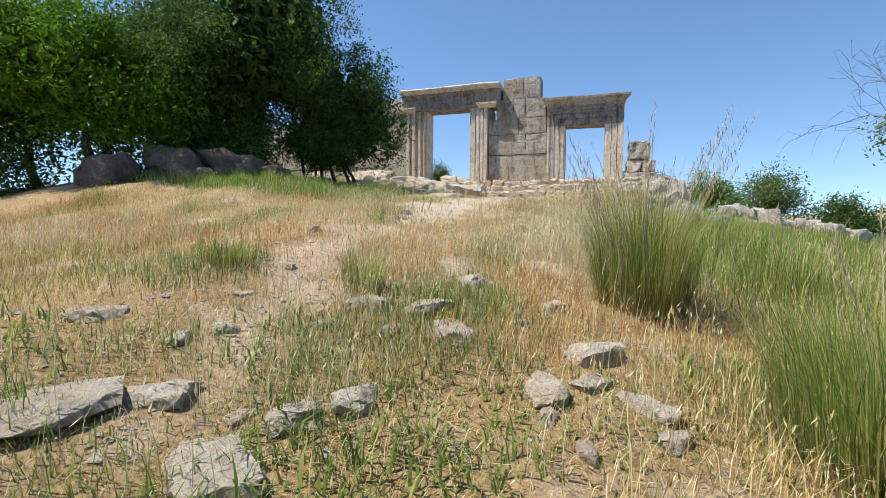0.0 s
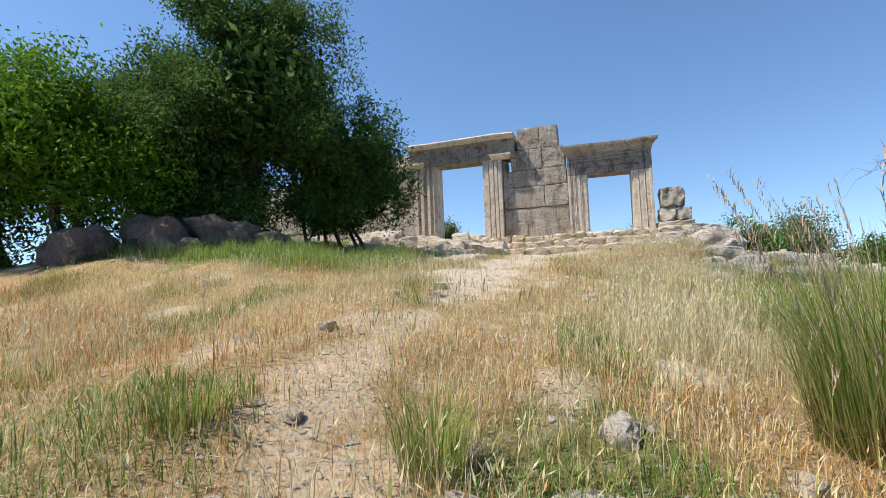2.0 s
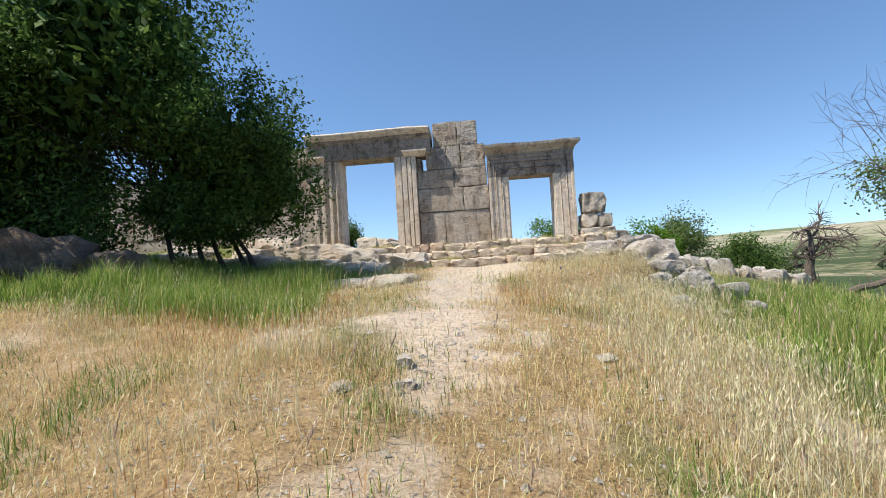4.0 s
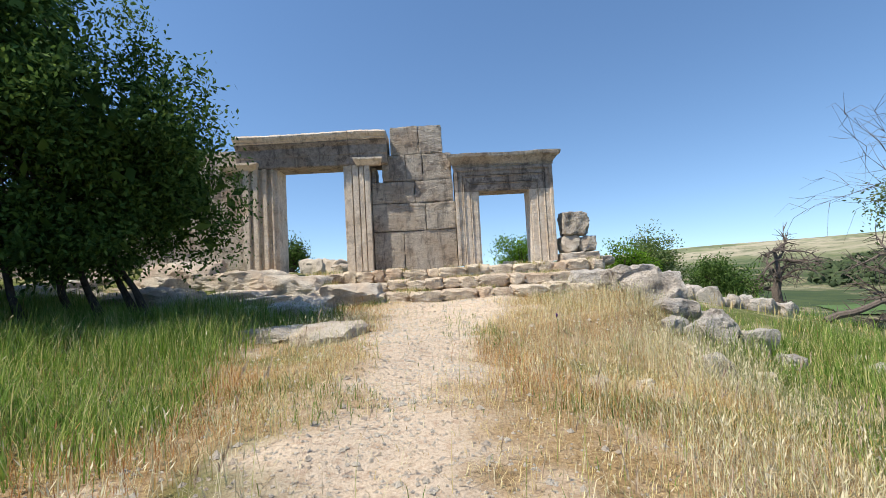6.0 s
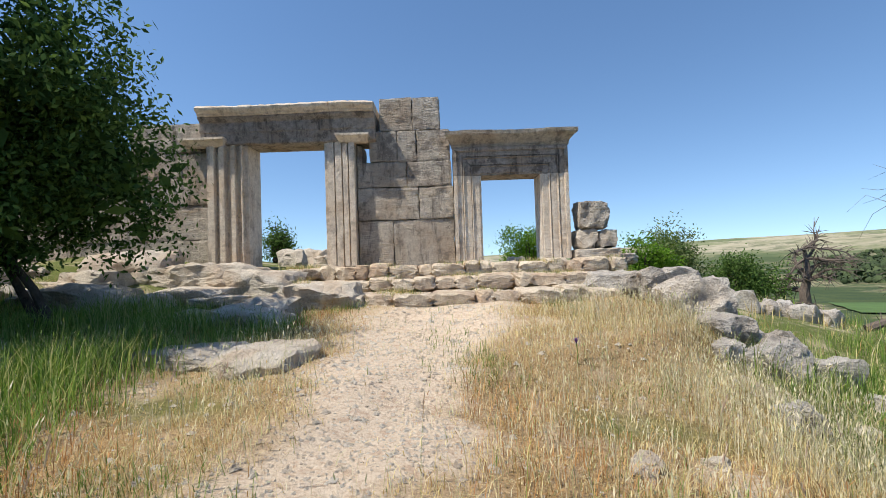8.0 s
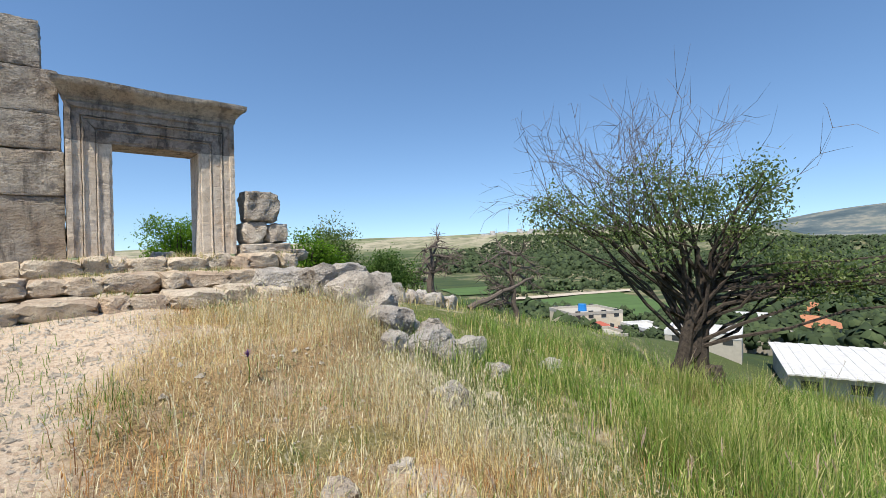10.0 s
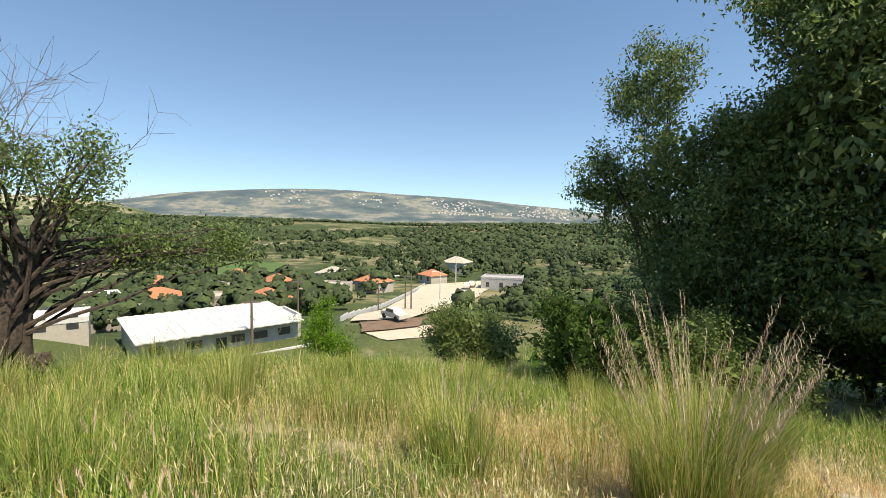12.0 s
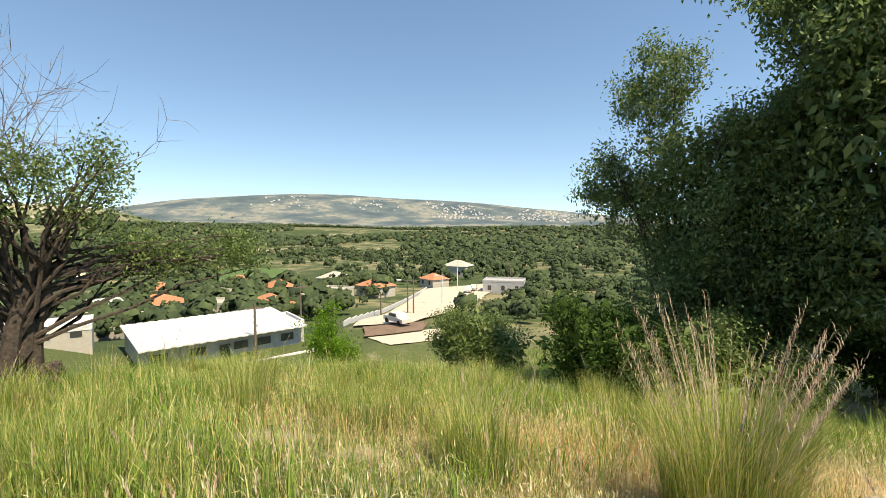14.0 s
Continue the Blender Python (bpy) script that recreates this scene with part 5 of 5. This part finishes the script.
house("annex", (70, 42), (7, 5, 2.4), 60, PLASTER, WHITE, "pale low house with white roof", False, 3, 1.5)
house("annex", (63, 60), (3.5, 3.5, 2.0), 40, PLASTER, TILE, "small house with orange tiled roof", True, 2, 1.6)

# long white-roofed shed
shed = empty("shed", "long low shed with white sheet roof and grey wall", "building", (*swing(48.2, 7.6), ground_at(46, 8.0) - 1.3))
shed.rotation_euler = (0, 0, math.atan2(-18, 6) + radians(3))
bm = bmesh.new()
box(bm, -7.7, 7.7, 0.6, 9, 0, 3.2)
part("wall", bm, GREYWALL, shed)
bm = bmesh.new()
for k in range(32):
    x = -8.0 + 16 * k / 32
    v = [bm.verts.new(p) for p in ((x, -0.6, 3.25), (x + 0.5, -0.6, 3.25), (x + 0.5, 9.6, 4.0), (x, 9.6, 4.0), (x, -0.6, 3.13), (x + 0.5, -0.6, 3.13), (x + 0.5, 9.6, 3.88), (x, 9.6, 3.88))]
    up = 0.05 * (k % 2)
    for q in v:
        q.co.z += up
    for f in ((0, 1, 2, 3), (7, 6, 5, 4), (4, 5, 1, 0), (5, 6, 2, 1), (6, 7, 3, 2), (7, 4, 0, 3)):
        bm.faces.new([v[i] for i in f])
tagged(part("roof", bm, WHITE, shed, "white ribbed sheet roof"), kind="stuff")
for x in (-6.2, -2.9, 1.2, 3.6, 6.2):
    bm = bmesh.new()
    box(bm, x - 0.7, x + 0.7, 0.52, 0.64, 1.7, 2.5)
    part("window", bm, GLASS, shed)
bm = bmesh.new()
box(bm, -0.9, 0.1, 0.5, 0.64, 0.3, 2.4)
part("door", bm, GLASS, shed)
bm = bmesh.new()
box(bm, -7.9, 7.9, -4.0, -3.7, 0, 1.4)
part("yard_wall", bm, WHITE, shed, "white yard wall")
shed2 = house("shed_annex", (52.0, 25.5), (7, 6, 1.6), 105, PLASTER, WHITE, "smaller shed with white roof beside the long one", False, 3, 1.0)
house("shed_annex", (54, 3.0), (5, 6, 2.2), 105, PLASTER, WHITE, "white flat-roofed outbuilding beside the long shed", False, 2, 1.0)
for k, (x, y, w, d, h, tn, roof, pit) in enumerate(((79, 1.5, 8, 7, 2.6, 20, TILE, True), (88, 9, 7, 6, 2.8, 70, PLASTER, False), (122, -4, 8, 6, 2.8, 10, TILE, True), (107, -15, 7, 6, 2.6, 50, PLASTER, False), (110, -26, 8, 6, 2.8, 30, TILE, True),
                                                     (160, -75, 10, 8, 4.2, 40, PLASTER, True), (125, -49, 7, 6, 2.6, 15, TILE, True), (98, 20, 8, 6, 2.6, 80, TILE, True), (104, 30, 7, 6, 2.8, 20, WHITE, False), (118, 12, 8, 7, 2.6, 35, PLASTER, False),
                                                     (133, 24, 7, 6, 2.6, 60, TILE, True), (90, -8, 7, 6, 2.6, 15, PLASTER, False), (140, -22, 9, 7, 2.8, 40, PLASTER, True), (150, 5, 8, 6, 2.6, 20, TILE, True), (72, 24, 9, 6, 2.8, 75, PLASTER, False))):
    house("village_house", (x, y), (w, d, h), tn, PLASTER, roof, "small village house with " + ("orange tiled" if roof == TILE else "pale") + " roof among trees", pit, 2, 0.6)
house("depot", (104, -61), (11, 8, 3.2), 55, GREYWALL, GREYWALL, "dark low flat-roofed building beside the lot", False, 3, 0.6)

# lot fence, lamp posts and wires
fence = empty("fence", "low grey wall and mesh fence along the lot", "fence", (97, -27, ground_at(97, -27)))
for k in range(24):
    a, b = [Vector((*swing(60 + 58 * q / 24, -6.5 - 37 * q / 24), 0)) for q in (k, k + 1)]
    mid = (a + b) / 2
    bm = bmesh.new()
    box(bm, -(b - a).length / 2, (b - a).length / 2, -0.1, 0.1, 0, 0.8)
    ob = part("fence_panel", bm, METAL, fence)
    ob.location = (mid.x - 97, mid.y + 27, ground_at(mid.x, mid.y) - fence.location.z)
    ob.rotation_euler = (0, 0, math.atan2(b.y - a.y, b.x - a.x))


def lamp_post(x, y, h, mat, lamps=1):
    x, y = swing(x, y, 3.9)
    thing = empty("street_lamp" if lamps else "utility_pole", "tall street lamp on a pole" if lamps else "wooden utility pole with cross-arm", "street lamp" if lamps else "pole", (x, y, ground_at(x, y)), "poles along the lot")
    bm = bmesh.new()
    tube(bm, [Vector((0, 0, -0.3)), Vector((0, 0, h * 0.5)), Vector((0, 0, h))], [0.16, 0.13, 0.10], 8)
    part("pole", bm, mat, thing)
    if lamps:
        bm = bmesh.new()
        tube(bm, [Vector((0, 0, h - 0.1)), Vector((-0.2, 0.8, h + 0.25)), Vector((-0.4, 1.5, h + 0.3))], [0.06, 0.05, 0.05], 6)
        part("arm", bm, mat, thing)
        bm = stone((0.5, 0.9, 0.22), 7, 2, 0.03, 0.0, 0.5)
        part("lamp_head", bm, WHITE, thing).location = (-0.45, 1.7, h + 0.18)
    else:
        bm = bmesh.new()
        box(bm, -0.06, 0.06, -0.9, 0.9, h - 0.6, h - 0.45)
        part("cross_arm", bm, mat, thing)
    return thing


lamp_post(72.4, -21.2, 6.0, WOOD)
lamp_post(71.6, -22.0, 6.6, WOOD, 0)
lamp_post(85.0, -33.9, 6.2, METAL)
lamp_post(70.6, -15.7, 4.2, WOOD, 0)
lamp_post(60.2, -1.3, 6.2, WOOD, 0)
lamp_post(47.0, 5.0, 5.4, WOOD, 0)
lamp_post(117.0, -54.0, 8.0, WHITE, 0)
lamp_post(128.0, -80.0, 7.0, WOOD, 0)


def car(x, y, turn, label):
    x, y = swing(x, y)
    thing = empty("car", label, "car", (x, y, ground_at(x, y) + 0.5))
    thing.rotation_euler = (0, 0, radians(turn))
    bm = bmesh.new()
    sec = [(-2.2, 0.35), (-2.2, 0.85), (-1.2, 0.95), (-0.6, 1.5), (0.9, 1.5), (1.15, 0.98), (2.15, 0.95), (2.2, 0.35)]
    rows = [[bm.verts.new((px, sy * 0.85 * (0.85 if pz > 1.2 else 1), pz)) for px, pz in sec] for sy in (-1, 1)]
    n = len(sec)
    for k in range(n):
        bm.faces.new((rows[0][k], rows[0][(k + 1) % n], rows[1][(k + 1) % n], rows[1][k]))
    bm.faces.new(rows[0][::-1])
    bm.faces.new(rows[1])
    part("body", bm, PAINT, thing)
    for sy in (-0.80, 0.80):
        bm = bmesh.new()
        box(bm, -0.7, 0.85, sy - 0.04, sy + 0.04, 1.02, 1.4)
        part("side_glass", bm, GLASS, thing)
    for wx in (-1.4, 1.4):
        for wy in (-0.8, 0.8):
            bm = bmesh.new()
            bmesh.ops.create_cone(bm, cap_ends=True, segments=14, radius1=0.34, radius2=0.34, depth=0.22, matrix=pose(wx, wy, 0.34, 90))
            part("wheel", bm, TYRE, thing)
    return thing


car(56.0, -13.0, 20, "beige pickup parked on the brown earth strip")
car(104.5, -50.0, -30, "pale van parked beside the lot")
car(108.0, -53.5, -30, "grey car parked beside the lot")


def crowns(name, label, xy, r0, r1, seed, tall=1.0, per=34):
    """Many far tree crowns, each a loose heap of leaf tufts with an uneven outline."""
    rng = np.random.RandomState(seed)
    n = len(xy)
    rad = rng.uniform(r0, r1, n) * (0.8 + 0.4 * rng.random(n))
    c = np.stack([xy[:, 0], xy[:, 1], terrain(xy[:, 0], xy[:, 1]) + rad * 0.75 * tall], 1)
    d = rng.normal(0, 1, (n, per, 3))
    d /= np.linalg.norm(d, axis=2)[..., None]
    d[..., 2] = np.where(d[..., 2] < -0.45, -d[..., 2], d[..., 2])
    p = c[:, None] + d * rad[:, None, None] * rng.uniform(0.55, 1.05, (n, per, 1)) * np.array([1, 1, 0.85 * tall])
    u = np.cross(d, rng.normal(0, 1, (n, per, 3)))
    u /= np.linalg.norm(u, axis=2)[..., None]
    w = np.cross(d, u)
    s = rad[:, None, None] * rng.uniform(0.28, 0.5, (n, per, 1)) * (14 / max(per, 7)) ** 0.4
    bulge = d * s * 0.5
    v = np.stack([p - u * s - bulge, p - w * s - bulge, p + u * s - bulge, p + w * s - bulge, p + bulge], 2).reshape(-1, 3)
    i = np.arange(n * per)[:, None] * 5
    f = np.concatenate([i, i + 1, i + 4, i + 1, i + 2, i + 4, i + 2, i + 3, i + 4, i + 3, i, i + 4], 1).ravel()
    return tagged(put_mesh(name, v, f, np.full(4 * n * per, 3), FOREST), label, "trees", kind="stuff")


def polar(rng, n, a0, a1, r0, r1):
    a, r = np.radians(rng.uniform(a0, a1, n)), np.sqrt(rng.uniform(r0 ** 2, r1 ** 2, n))
    return np.stack([-2.5 + r * np.cos(a), 7.5 + r * np.sin(a)], 1)


rng = np.random.RandomState(3)
xy = polar(rng, 9000, -62, 26, 400, 1250)
xy = xy[wave(xy[:, 0], xy[:, 1], 0.012, 95) + wave(xy[:, 0], xy[:, 1], 0.035, 96) * 0.5 > -0.55]
crowns("far_forest", "dark green wooded hill across the valley", xy, 3.2, 5.6, 81, 0.75, 6)
xy = polar(rng, 4200, 14, 50, 450, 1400)
xy = xy[wave(xy[:, 0], xy[:, 1], 0.008, 97) > -0.5]
crowns("far_forest", "dark green wood on the far slope", xy, 3.6, 6.4, 82, 0.75, 5)
xy = polar(rng, 2300, -60, 44, 66, 440)
xy = xy[(wave(xy[:, 0], xy[:, 1], 0.05, 98) > -0.45)]
bx, by = np.array([swing(*p, -3.5) for p in xy]).T
lot = (by < -1 - 0.50 * (bx - 54)) & (by > -20 - 0.90 * (bx - 54)) & (bx < 130) & (bx > 40)
fld = (xy[:, 0] > 90) & (xy[:, 0] < 190) & (xy[:, 1] > 55) & (xy[:, 1] < 115)
fl2 = (xy[:, 0] > 155) & (xy[:, 0] < 255) & (xy[:, 1] > -22) & (xy[:, 1] < 26)
xy = xy[~(lot | fld | fl2)]
extra = polar(rng, 620, -50, 42, 62, 150)
bx, by = np.array([swing(*p, -3.5) for p in extra]).T
clear_lot = (by < 1 - 0.50 * (bx - 54)) & (by > -24 - 0.90 * (bx - 54)) & (bx < 130) | ((extra[:, 0] > 40) & (extra[:, 0] < 68) & (extra[:, 1] > -4) & (extra[:, 1] < 24))
extra = extra[~clear_lot & ~((extra[:, 0] > 90) & (extra[:, 1] > 55))]
extra = extra[(np.hypot(extra[:, 0] - 66, extra[:, 1] - 49) > 8)]
crowns("village_trees", "rounded green garden trees between the houses", extra, 1.2, 2.6, 86, 1.15, 44)
crowns("valley_trees", "scattered dark green trees among the village houses", xy, 1.5, 3.2, 83, 1.1, 18)
xy = polar(rng, 70, -45, -12, 150, 330)
crowns("valley_trees", "slender dark cypresses beyond the lot", xy, 1.6, 2.4, 84, 2.6, 40)
xy = polar(rng, 260, -50, 75, 36, 85)
xy = xy[(wave(xy[:, 0], xy[:, 1], 0.12, 99) > 0.25) & ~((xy[:, 0] > 36) & (xy[:, 1] > -26) & (xy[:, 1] < 30))]
crowns("slope_bushes", "low green bushes on the lower hillside", xy, 0.7, 1.6, 85, 0.8, 50)


def hill_town():
    """Pale houses scattered over the far mountain, one joined mesh."""
    rng = np.random.RandomState(6)
    xy = np.concatenate([polar(rng, 330, -42, -20, 3000, 3550), polar(rng, 70, -20, 4, 3200, 3650), polar(rng, 60, 18, 45, 1500, 1750)])
    xy = xy[wave(xy[:, 0], xy[:, 1], 0.008, 101) > -0.35]
    n = len(xy)
    s = rng.uniform(4, 9, (n, 2))
    h = rng.uniform(4, 10, n)
    z = terrain(xy[:, 0], xy[:, 1])
    cx = np.array([-1, 1, 1, -1, -1, 1, 1, -1])
    cy = np.array([-1, -1, 1, 1, -1, -1, 1, 1])
    cz = np.array([-1, -1, -1, -1, 1, 1, 1, 1])
    v = np.stack([xy[:, :1] + cx * s[:, :1], xy[:, 1:] + cy * s[:, 1:], z[:, None] + np.where(cz > 0, h[:, None], -3.0)], -1).reshape(-1, 3)
    q = np.array([(0, 1, 5, 4), (1, 2, 6, 5), (2, 3, 7, 6), (3, 0, 4, 7), (4, 5, 6, 7)])
    f = (np.arange(n)[:, None, None] * 8 + q[None]).ravel()
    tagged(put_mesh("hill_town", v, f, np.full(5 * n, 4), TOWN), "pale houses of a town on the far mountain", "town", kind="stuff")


hill_town()
